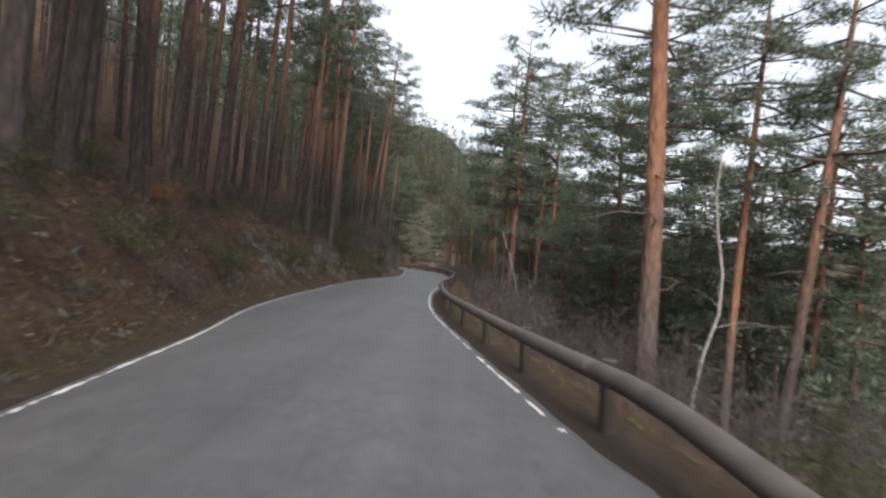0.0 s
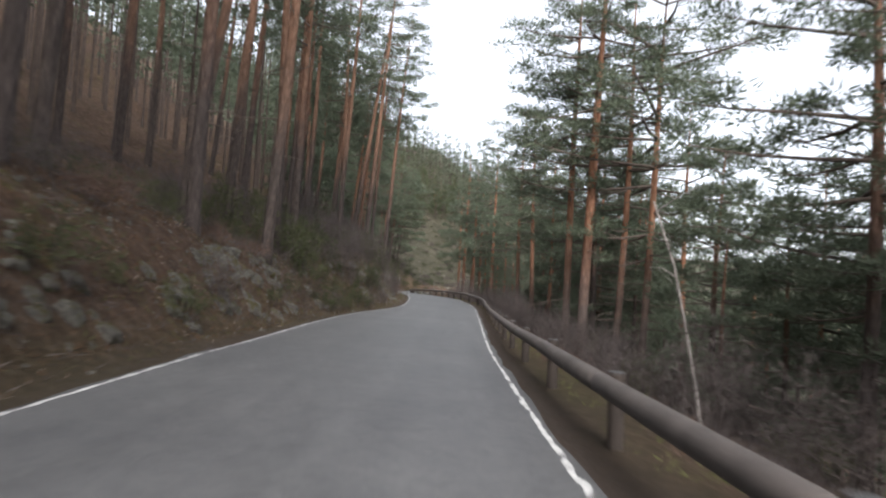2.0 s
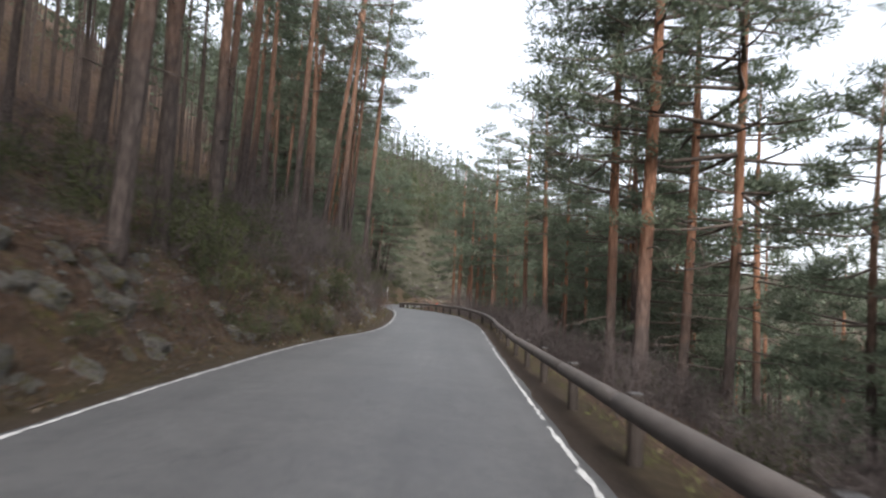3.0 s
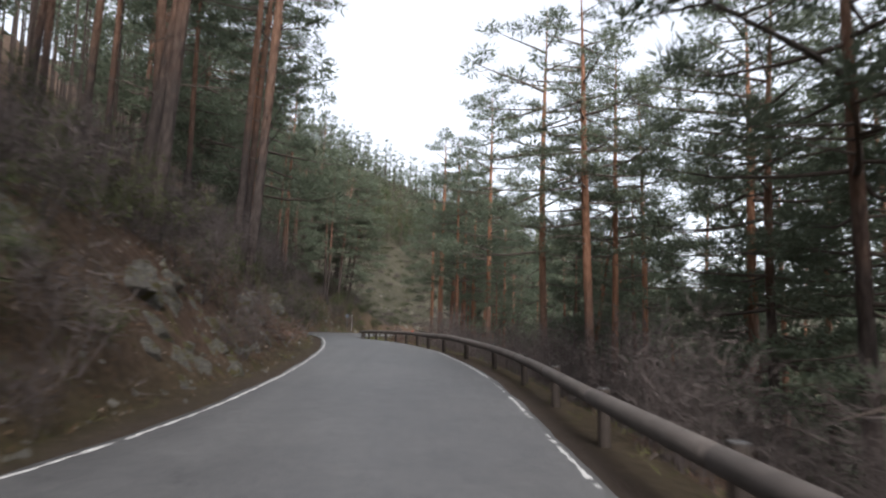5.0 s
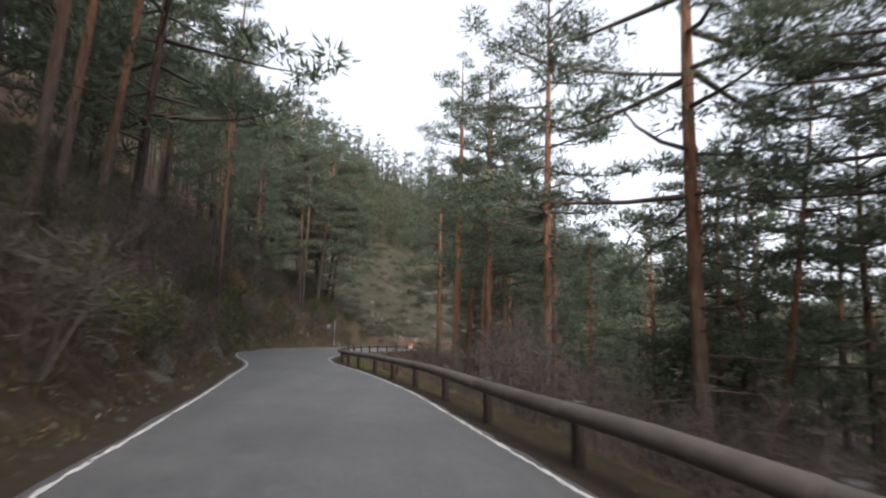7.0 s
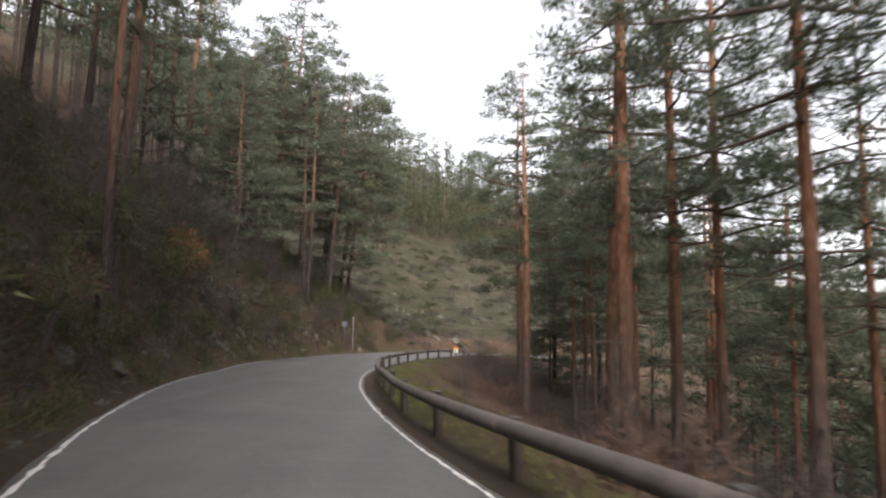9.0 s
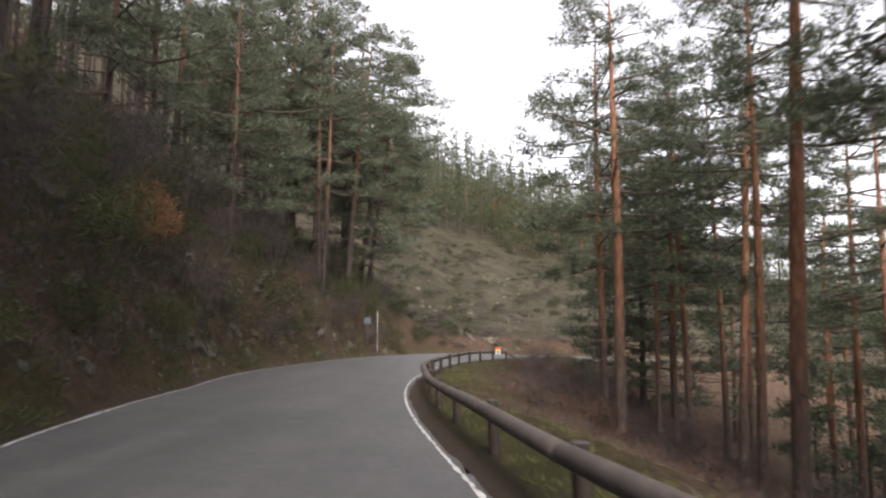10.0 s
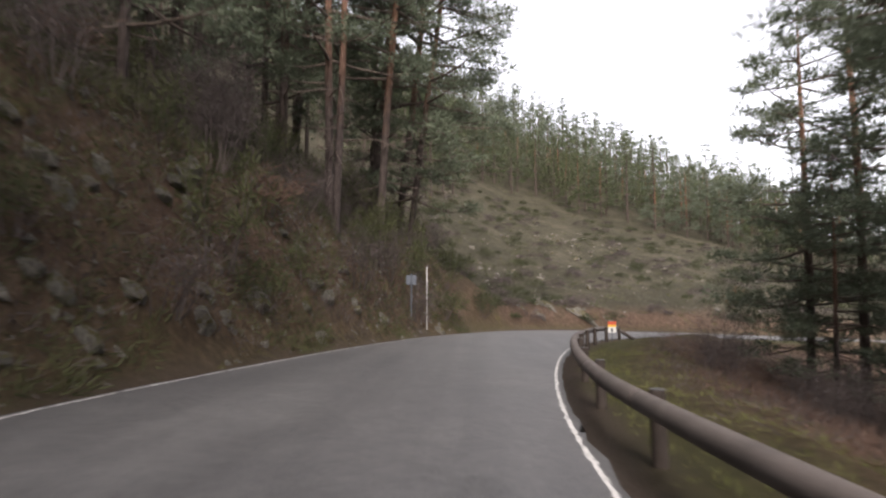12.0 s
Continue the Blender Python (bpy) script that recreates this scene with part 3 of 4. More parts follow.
PINE_LABELS = {"forest": "slender forest pine with dark lower bark and small high crown",
               "tall": "tall forest pine with reddish upper trunk and high crown",
               "bushy": "pine with grey lower trunk, bare dead limbs and broad crown",
               "young": "young conical pine with light green needles",
               "dense": "dark pine with crown reaching far down"}
PROTOS = {}


def pine_kind(kind, k, near=True):
    """Shared meshes of one of a few shapes of a kind of pine."""
    if (kind, k, near) not in PROTOS:
        fine = dict(count=44, hearts=26, length=0.23, width=0.02)
        if kind == "tall":
            args = dict(height=19 + 1.5 * k, bare=0.36 + 0.05 * k, spread=3.7 + 0.25 * k, gap=0.85, cone=0.15, dead=7, girth=0.17 + 0.012 * k)
        elif kind == "forest":
            args = dict(height=20 + 1.5 * k, bare=0.5 + 0.04 * k, spread=2.9, gap=1.0, cone=0.2, dead=8, girth=0.165 + 0.012 * k)
        elif kind == "bushy":
            args = dict(height=15 + 1.6 * k, bare=0.22 + 0.07 * k, spread=4.9, gap=0.9, cone=0.1, dead=12, girth=0.16 + 0.012 * k)
        elif kind == "dense":
            args = dict(height=13 + 1.5 * k, bare=0.12, spread=3.9, gap=0.8, cone=0.45, dead=5, girth=0.15)
        else:
            args = dict(height=8 + 1.2 * k, bare=0.1, spread=2.1, gap=0.75, cone=0.8, dead=2, girth=0.09, needle=NEEDLE_YOUNG)
        if not near:
            fine = dict(count=22, hearts=12, length=0.32, width=0.038, thin=0.66)
            args.update(sides=7)
        PROTOS[kind, k, near] = pine_meshes(11 * k + len(kind), **args, **fine)
    return PROTOS[kind, k, near]


def pine(x, y, kind="tall", k=0, size=1.0, turn=0.0, lean=(0.0, 0.0), group="", z=None, near=False, dark_bark=False, stout=1.0):
    t, l, c, snags = pine_kind(kind, k, near)
    ob = new("pine_tree")
    ob.matrix_basis = pose(x, y, (ground_z(x, y) if z is None else z) - 0.08, lean[1], lean[0], 0) @ pose(0, 0, 0, 0, 0, turn) @ Matrix.Scale(size, 4)
    # a copy of the trunk mesh with the darker bark, made once per shape
    if dark_bark:
        if (t.name, "dark_bark") not in PROTOS:
            PROTOS[t.name, "dark_bark"] = t.copy()
            PROTOS[t.name, "dark_bark"].materials[0] = DARKER_BARK
        t = PROTOS[t.name, "dark_bark"]
    part("trunk", t, ob).scale = (stout, stout, 1)
    part("branchwork", l, ob)["kind"] = "stuff"
    part("crown", c, ob)
    for me in snags if near else ():
        part("dead_limb", me, ob)
    return tagged(ob, PINE_LABELS[kind], "pine tree", group)


TAKEN = []


def free_spot(x, y, gap):
    return all((x - a) ** 2 + (y - b) ** 2 > gap * gap for a, b in TAKEN)


# pines that stand out along the valley side: x, y, kind, shape, size, lean to the east, stoutness
VALLEY_PINES = [
    (5.4, 19.3, "tall", 2, 1.0, 0, 1.45), (8.3, 29.1, "tall", 1, 1.05, 0, 1.25), (10.2, 35.5, "tall", 0, 1.0, 0, 1.0), (11.3, 28.0, "tall", 2, 0.95, 1, 1.0), (12.7, 26.5, "tall", 1, 1.1, 6, 1.2), (15.5, 30.5, "tall", 0, 1.0, 4, 1.0),
    (11.7, 42.0, "bushy", 1, 1.2, 0, 1.0), (10.3, 44.2, "bushy", 0, 1.3, 0, 1.1), (4.6, 64.7, "tall", 1, 1.15, 1, 1.0), (5.05, 61.3, "tall", 2, 1.12, 0, 1.25), (7.4, 63.8, "bushy", 2, 1.25, 2, 0.9), (8.15, 61.2, "bushy", 1, 1.4, 2, 0.85),
    (7.8, 72.7, "bushy", 0, 1.2, 0, 1.1), (11.6, 75.5, "dense", 2, 1.1, 0, 1.0), (12.3, 88.7, "bushy", 1, 1.1, 3, 1.0),
    (5.35, 88.3, "tall", 1, 1.0, -0.7, 1.15), (7.4, 92.0, "tall", 2, 0.9, 0, 1.0), (9.3, 93.1, "bushy", 2, 1.0, 0, 0.9), (10.4, 98.5, "dense", 1, 1.05, 0, 1.0), (12.6, 103.5, "dense", 0, 1.15, 1, 1.0), (9.6, 107.0, "dense", 2, 1.0, 0, 1.0), (15.0, 99.0, "dense", 2, 1.2, 0, 1.0), (4.85, 97.4, "bushy", 2, 1.3, -1, 0.95), (7.5, 99.2, "forest", 0, 0.8, 8, 1.05),
    (2.6, 108.4, "tall", 0, 1.18, 0, 1.0), (1.5, 124.1, "tall", 1, 1.1, 0, 1.0), (2.2, 122.3, "tall", 0, 1.1, 1, 0.9), (2.2, 99.5, "dense", 1, 0.5, 0, 1.0), (8.5, 106.3, "dense", 1, 1.0, 0, 1.0),
    (-0.65, 121.8, "forest", 2, 1.0, 0, 1.3), (0.45, 128.2, "forest", 1, 1.0, 1, 1.25), (1.75, 133.2, "forest", 0, 1.0, 1, 1.0), (0.4, 113.8, "tall", 1, 0.95, 0, 0.9), (-1.3, 141.6, "tall", 0, 1.0, 0, 1.0), (-1.35, 138.3, "tall", 1, 0.95, -1, 1.2),
    (4.2, 148.5, "tall", 1, 1.05, 0, 0.8), (4.5, 147.4, "tall", 2, 1.05, 0, 0.8), (3.6, 149.4, "tall", 0, 1.0, 0, 0.8), (8.0, 151.4, "tall", 2, 1.1, 0, 0.8), (4.7, 141.8, "tall", 2, 1.05, 3, 0.9), (6.4, 144.5, "tall", 0, 1.1, 1, 0.8),
    (5.9, 160.2, "dense", 2, 1.4, 0, 1.0), (4.6, 162.4, "dense", 1, 1.3, 0, 1.0), (8.2, 161.0, "dense", 0, 1.5, 0, 1.0), (3.4, 157.6, "dense", 1, 0.7, 0, 1.0), (9.0, 79.2, "dense", 2, 1.15, 0, 1.0), (10.6, 83.6, "bushy", 1, 1.2, 0, 1.0), (13.3, 47.6, "dense", 2, 1.25, 0, 1.0), (9.6, 54.6, "dense", 0, 1.0, 0, 1.0), (8.0, 49.5, "dense", 0, 0.62, 0, 1.0), (11.0, 51.0, "dense", 1, 0.75, 0, 1.0),
]
# pines behind them, in the hollow
HOLLOW_PINES = [
    (17, 38.5, "dense", 1, 1.1), (16.2, 47, "bushy", 1, 1.0), (19.5, 44, "dense", 2, 1.1), (18.2, 31, "dense", 0, 1.2), (21, 36, "bushy", 2, 1.1), (14.5, 34.2, "dense", 0, 0.9),
    (14, 54, "dense", 1, 1.0), (13.2, 70, "bushy", 2, 1.1), (13.4, 80, "dense", 2, 1.1), (14, 84.5, "dense", 0, 1.2), (16, 92, "dense", 1, 1.2), (12.8, 110, "dense", 2, 1.0), (15, 105, "dense", 0, 1.1),
    (6.6, 126, "tall", 0, 0.8), (13, 126, "bushy", 1, 1.2), (4.9, 119, "tall", 1, 0.8), (10.8, 107.5, "dense", 1, 1.1), (14.2, 113, "dense", 2, 1.2), (9.6, 115, "dense", 0, 1.1),
    (14.5, 152, "bushy", 2, 1.1), (13.5, 163, "dense", 0, 1.1), (9.5, 141, "tall", 2, 0.9), (18, 145, "dense", 0, 1.3), (19, 158, "dense", 1, 1.3), (7.9, 136.2, "tall", 1, 0.9),
]
DARK_TRUNKS = {(12.7, 26.5), (11.7, 42.0), (10.3, 44.2), (7.8, 72.7)}
for n_, (x, y, kind, k, size, lean, stout) in enumerate(VALLEY_PINES):
    pine(x, y, kind, k, size, 47 * n_, (lean, 0), "pines on the valley side", near=True, dark_bark=kind == "dense" or (x, y) in DARK_TRUNKS, stout=stout)
    TAKEN.append((x, y))
for n_, (x, y, kind, k, size) in enumerate(HOLLOW_PINES):
    pine(x, y, kind, k, size, 53 * n_, (0, 0), "pines on the valley side", near=x < 9.6)
    TAKEN.append((x, y))

# pines that stand out on the bank
BANK_PINES = [
    (-7.4, 11.2, "forest", 2, 1.15, 1), (-7.7, 13.4, "forest", 0, 1.1, 3), (-8.6, 15.5, "forest", 1, 1.0, 2), (-8.7, 18.4, "forest", 2, 1.0, -2), (-9.4, 21.9, "forest", 1, 1.1, 3), (-9.85, 28.3, "forest", 2, 1.05, 3),
    (-9.65, 34.9, "forest", 0, 1.0, 2), (-9.1, 42.3, "forest", 1, 0.95, 1), (-8.9, 48.6, "forest", 2, 0.95, 3), (-9.55, 52.2, "forest", 1, 1.0, 0), (-10.0, 57.1, "forest", 0, 1.0, 1), (-10.9, 45.5, "forest", 0, 0.95, 8),
    (-8.9, 64.3, "forest", 1, 0.9, 1), (-8.7, 73.6, "forest", 2, 0.95, 4), (-7.9, 79.5, "forest", 1, 1.0, 4), (-9.5, 83.8, "forest", 0, 1.0, 3), (-9.9, 75.6, "forest", 2, 0.95, 6),
    (-12.3, 94.1, "forest", 0, 1.0, 4), (-13.6, 98.0, "forest", 1, 0.95, 4), (-14.0, 101.0, "forest", 2, 0.9, 7), (-14.5, 117.7, "forest", 0, 0.85, 1), (-15.5, 120.2, "forest", 2, 1.0, 2), (-16.6, 122.6, "forest", 0, 0.9, 3), (-12, 53.7, "forest", 1, 1.0, 2),
]
BEND_PINES = [
    (-16.0, 155.1, "forest", 0, 0.85, 1), (-16.6, 156.4, "bushy", 1, 0.95, 0), (-16.3, 165.5, "bushy", 2, 1.1, 5), (-15.0, 166.3, "bushy", 1, 1.1, 6), (-14.2, 165.2, "dense", 2, 1.1, 7), (-15.3, 161.2, "bushy", 2, 1.0, 4), (-19.5, 160, "bushy", 1, 1.15, 1), (-21.3, 162.5, "dense", 2, 1.1, 1),
    (-19.6, 147.5, "dense", 0, 0.9, 0), (-18.8, 144.5, "dense", 1, 0.8, 0), (-17.0, 168.8, "dense", 0, 1.0, 3), (-20.6, 153, "bushy", 1, 0.9, 1), (-22.2, 154.6, "dense", 0, 1.0, 0), (-23.5, 141, "dense", 0, 1.0, 1), (-24.5, 148, "dense", 1, 1.1, 0),
]
for n_, (x, y, kind, k, size, lean) in enumerate(BANK_PINES + BEND_PINES):
    size *= 1.15 if y > 140 else 1
    pine(x, y, kind, k, size, 61 * n_, (lean, 0), "pines on the bank", near=True, dark_bark=y < 90 or y > 105, stout=1.0 if y < 26 else 1.12 if y < 60 else 0.9)
    TAKEN.append((x, y))


def scatter(seed, tries, x0, x1, y0, y1, accept, gap):
    rng = random.Random(seed)
    xy = np.array([(rng.uniform(x0, x1), rng.uniform(y0, y1)) for _ in range(tries)])
    dl, kl = beside(LEFT, xy)
    dr, kr = beside(RIGHT, xy)
    z, _ = terrain(xy)
    out = []
    for (x, y), a, b, h, q in zip(xy, dl, -dr, z, LEFT[kl]):
        if accept(x, y, a, b, q, rng) and free_spot(x, y, gap):
            TAKEN.append((x, y))
            out.append((x, y, float(h)))
    return out


def on_bank(x, y, dl, dr, q, rng):
    lowest = 3.2 if q[1] < 108 else 9.0 if q[1] < 150 else 6.0
    return lowest < dl < 13 and q[1] < 166 and not (0 < dr < dl) and rng.random() < 0.75


rng = random.Random(21)
for x, y, h in scatter(5, 1150, -30, -5, -6, 166, on_bank, 2.9)[:76]:
    kind = "forest" if y < 62 else rng.choice(["forest"] if y < 100 else ["bushy", "dense", "forest"])
    pine(x, y, kind, rng.randrange(3), rng.uniform(0.8, 1.1) * (1.28 if y > 96 else 1), rng.uniform(0, 360), (rng.gauss(2, 1.8), rng.gauss(0, 1.5)), "pines on the bank", h, dark_bark=True)


def in_valley(x, y, dl, dr, q, rng):
    return 15 < dr < 28 and 24 < y < 156 and rng.random() < 0.5


for x, y, h in scatter(9, 420, -2, 34, 4, 156, in_valley, 3.6)[:26]:
    kind = rng.choice(["tall", "bushy", "bushy", "dense"])
    pine(x, y, kind, rng.randrange(3), rng.uniform(0.7, 1.0), rng.uniform(0, 360), (rng.gauss(1, 1.5), rng.gauss(0, 1.5)), "pines on the valley side", h)


def on_hill(x, y, dl, dr, q, rng):
    return 62 - 0.35 * x < dl < 92 and q[1] > 165


for x, y, h in scatter(13, 700, -36, 62, 200, 290, on_hill, 3.4)[:62]:
    kind = rng.choice(["young", "young", "dense"])
    pine(x, y, kind, rng.randrange(3), rng.uniform(0.8, 1.0) * (1.35 if kind == "young" else 0.9), rng.uniform(0, 360), (0, 0), "pines on the far hill", h)


# ---- leafless stems among the pines ----
def bare_tree(x, y, curve, girth, seed, label):
    """A thin, crooked leafless tree: curve lists the sideways drift of its stem at each metre and a half of height."""
    rng = np.random.default_rng(seed)
    ob = new("bare_tree")
    ob.matrix_basis = pose(x, y, ground_z(x, y) - 0.1)
    line = [Vector((d, 0.3 * math.sin(1.3 * i), 1.5 * i - 0.2)) for i, d in enumerate(curve)]
    radii = [girth * (1 - 0.85 * i / len(line)) for i in range(len(line))]
    part("trunk", mesh_of("trunk", *tube(line, radii, 8), PALE_BARK, True), ob)
    for i in range(2, len(line) - 1):
        for _ in range(2):
            a = line[i].lerp(line[i + 1], rng.uniform(0, 1))
            d = Vector((rng.normal(), rng.normal(), rng.uniform(0.2, 0.9))).normalized() * rng.uniform(0.7, 1.6)
            b = a + d * 0.5 + Vector((0, 0, 0.1))
            twigs = [tube([a, b, a + d], [0.02, 0.012, 0.004], 4, False)]
            for _ in range(3):
                p = b.lerp(a + d, rng.uniform(0, 0.9))
                twigs.append(tube([p, p + Vector(rng.normal(0, 0.22, 3))], [0.008, 0.003], 3, False))
            part("branch", mesh_of("branch", *joined(twigs), PALE_BARK, True), ob)
    tagged(ob, label, "tree", "leafless trees on the valley side")
    TAKEN.append((x, y))


bare_tree(9.0, 25.5, (0.0, 0.2, 0.42, 0.75, 0.78, 0.65, 0.6, 0.68), 0.1, 3, "thin pale crooked leafless tree below the road")
bare_tree(4.2, 40.5, (0.0, -0.15, -0.5, -0.95, -1.5), 0.06, 5, "small pale leaning dead tree among brambles")


# ---- far woods, beyond counting ----
def far_woods(name, seed, spots, label, low=0.2, tallest=15, needle=None, clumps=22, leaf=0.26):
    rng = np.random.default_rng(seed)
    tris = []
    stems = []
    for x, y, h in spots:
        tall = rng.uniform(tallest * 0.6, tallest)
        k = clumps
        u = rng.uniform(low, 1, k)
        r = (2.3 if leaf > 0.2 else 2.9) * (1.05 - u) ** 0.7 * np.sqrt(rng.uniform(0.1, 1, k))
        a = rng.uniform(0, 6.28, k)
        c = np.stack([x + r * np.cos(a), y + r * np.sin(a), h + u * tall], 1)
        tris.append(pads(rng, c, np.full(k, 0.6), 6, leaf * 3.0, leaf * 0.55, 3))
        stems.append(tube([(x, y, h - 0.5), (x, y, h + tall * 0.9)], [0.16, 0.04], 4, False))
    ob = new(name)
    part("crowns", tri_mesh("crowns", np.concatenate(tris), needle or NEEDLE), ob)["kind"] = "stuff"
    part("stems", mesh_of("stems", *joined(stems), STEM), ob)["kind"] = "stuff"
    tagged(ob, label, "woodland", kind="stuff")


far_woods("hill_edge_woods", 2, scatter(29, 6000, -40, 70, 215, 300, lambda x, y, dl, dr, q, r: 92 > dl > (64 - 0.3 * x if x > -14 else 40) and q[1] > 158, 3.2)[:430], "green pines at the upper edge of the open slope", 0.14, 18, NEEDLE_YOUNG, 58, 0.12)
far_woods("far_woods", 3, scatter(31, 9000, -90, 72, 226, 352, lambda x, y, dl, dr, q, r: dl > (80 if x > -14 else 38) and q[1] > 158, 3.5)[:800], "dense pine woods covering the hill ahead", 0.03, 16, NEEDLE, 22, 0.19)
far_woods("valley_woods", 4, scatter(37, 4200, 18, 260, -20, 260, lambda x, y, dl, dr, q, r: 25 < dr < 240 and (dr < 62 or r.random() < 0.3), 2.9), "pine woods on the far side of the valley", 0.1, 19, None, 16, 0.24)
far_woods("valley_thicket", 6, scatter(43, 1500, -2, 34, 24, 170, lambda x, y, dl, dr, q, r: (14 if y < 116 else 22) < dr < 30, 2.4)[:230], "dark young pines in the hollow below the road", 0.05, 9, None, 34, 0.11)
far_woods("hillside_woods", 5, scatter(41, 2600, -62, -15, -10, 250, lambda x, y, dl, dr, q, r: 12 < dl < 42 and q[1] < 172 and not 0 < dr < dl and r.random() < 0.95, 2.5), "dark pine woods higher on the hillside", 0.42, 19, None, 36, 0.12)


# ---- shrubs, bracken, grass ----
def shrub_mesh(seed, kind):
    rng = np.random.default_rng(seed)
    pieces, ends = [], []
    for _ in range(16):
        a, r = rng.uniform(0, 6.28), rng.uniform(0.25, 1)
        base = Vector((0.25 * math.cos(a), 0.25 * math.sin(a), -0.1))
        tip = Vector((0.95 * r * math.cos(a), 0.95 * r * math.sin(a), rng.uniform(0.7, 1.25) * (1.15 - 0.5 * r)))
        mid = base.lerp(tip, 0.5) + Vector(rng.normal(0, 0.08, 3))
        pieces.append(tube([base, mid, tip], [0.011, 0.007, 0.003], 3, False))
        ends += [mid, tip, mid.lerp(tip, 0.5)]
    stems = mesh_of("wood", *joined(pieces), TWIG)
    if kind == "bare":
        leaf = blades(rng, [tuple(e) for e in ends], 0.44, 18, 0.0055, 0.9, 0.35)
        mat = TWIG
    elif kind == "green":
        leaf = blades(rng, [tuple(e) for e in ends], 0.27, 22, 0.011, 0.9, 0.35)
        mat = SHRUB
    elif kind == "oak":
        leaf = blades(rng, [tuple(e) for e in ends], 0.24, 30, 0.014, 0.9, 0.1)
        mat = RUST
    else:
        leaf = blades(rng, [tuple((e[0], e[1], e[2] * 0.55)) for e in ends], 0.4, 12, 0.012, 0.6, 0.3)
        mat = FERN
    return stems, tri_mesh("foliage", leaf, mat)


SHRUB_LABELS = {"bare": ("bare_shrub", "leafless grey-brown thorny shrub"), "green": ("green_shrub", "dull green broom shrub"),
                "oak": ("oak_sapling", "oak sapling with dead rust-coloured leaves"), "bracken": ("bracken_clump", "clump of dead brown bracken")}
SHRUBS = {}


def shrub(x, y, h, kind, k, size, tall, turn, group):
    if (kind, k) not in SHRUBS:
        SHRUBS[kind, k] = shrub_mesh(17 * k + len(kind), kind)
    s, f = SHRUBS[kind, k]
    name, label = SHRUB_LABELS[kind]
    ob = new(name)
    ob.matrix_basis = pose(x, y, h - 0.05, 0, 0, turn) @ Matrix.Diagonal((size, size, size * tall, 1))
    part("wood", s, ob)["kind"] = "stuff"
    part("foliage", f, ob)
    tagged(ob, label, "shrub", group)


TAKEN.clear()
rng = random.Random(77)
def bank_zone(y0, y1, reach):
    return lambda x, y, dl, dr, q, r: (2.6 if 67 < q[1] < 73 else 1.1) < dl < reach and y0 < q[1] < y1 and not 0 < dr < dl


for seed, y0, y1, reach, gap, most, big in ((51, 2, 50, 5.5, 1.5, 55, 0.8), (52, 50, 112, 7.5, 1.15, 190, 1.3), (54, 112, 170, 11, 1.25, 230, 1.6)):
    for x, y, h in scatter(seed, 2600, -30, -3, y0 - 4, y1 + 6, bank_zone(y0, y1, reach), gap)[:most]:
        kind = rng.choices(["bare", "green", "bracken"], [4, 6, 0.4] if y > 100 else [7, 4, 0.4] if y > 50 else [3, 4, 0.8])[0]
        shrub(x, y, h, kind, rng.randrange(3), rng.uniform(0.6, 1.25) * big, rng.uniform(0.8, 1.3), rng.uniform(0, 360), "shrubs on the bank")
for x, y, h in scatter(53, 1500, -8, 20, 2, 160, lambda x, y, dl, dr, q, r: (2.2 if y < 112 else 4.5) < dr < 13 and r.random() < 0.7, 1.7)[:150]:
    kind = rng.choices(["bare", "green", "bracken"], [7, 1.5, 0.5] if y < 108 else [6, 0.3, 5])[0]
    size = rng.uniform(1.0, 1.6) if kind == "bare" and y < 112 else rng.uniform(0.8, 1.6)
    shrub(x, y, h, kind, rng.randrange(3), size, rng.uniform(0.9, 1.4), rng.uniform(0, 360), "shrubs on the valley side")
for x, y, h in scatter(58, 900, -10, -3, 52, 68, lambda x, y, dl, dr, q, r: 0.8 < dl < 4.2 and 52 < q[1] < 67, 0.75)[:34]:
    kind = rng.choices(["bare", "green"], [3, 2])[0]
    shrub(x, y, h, kind, rng.randrange(3), rng.uniform(0.5, 0.85), rng.uniform(0.8, 1.2), rng.uniform(0, 360), "shrubs on the bank")
for x, y, h in scatter(59, 1500, -2, 16, 58, 112, lambda x, y, dl, dr, q, r: 1.8 < dr < 8, 1.3)[:44]:
    shrub(x, y, h, "bare", rng.randrange(3), rng.uniform(1.0, 1.5), rng.uniform(1.0, 1.5), rng.uniform(0, 360), "shrubs on the valley side")


def scrub(name, seed, spots, kinds, low, high, label):
    """Low shrubs beyond counting: leaf sprays round short stems, all in one object."""
    rng, arr = random.Random(seed), np.random.default_rng(seed)
    leaves = {"bare": [], "green": []}
    for x, y, h in spots:
        size = rng.uniform(low, high)
        a, r = arr.uniform(0, 6.28, 30), np.sqrt(arr.uniform(0, 1, 30))
        c = np.column_stack([x + size * 0.85 * r * np.cos(a), y + size * 0.85 * r * np.sin(a), h + size * 0.7 * (1 - 0.6 * r) * arr.uniform(0.3, 1, 30)])
        leaves[rng.choices(["bare", "green"], kinds)[0]].append(blades(arr, c, 0.36 * size, 14, 0.022, 0.9, 0.45))
    ob = new(name)
    for kind, material in (("bare", TWIG), ("green", HEATH)):
        part(kind + "_sprays", tri_mesh(kind + "_sprays", np.concatenate(leaves[kind]), material), ob)["kind"] = "stuff"
    tagged(ob, label, "shrubs", kind="stuff")


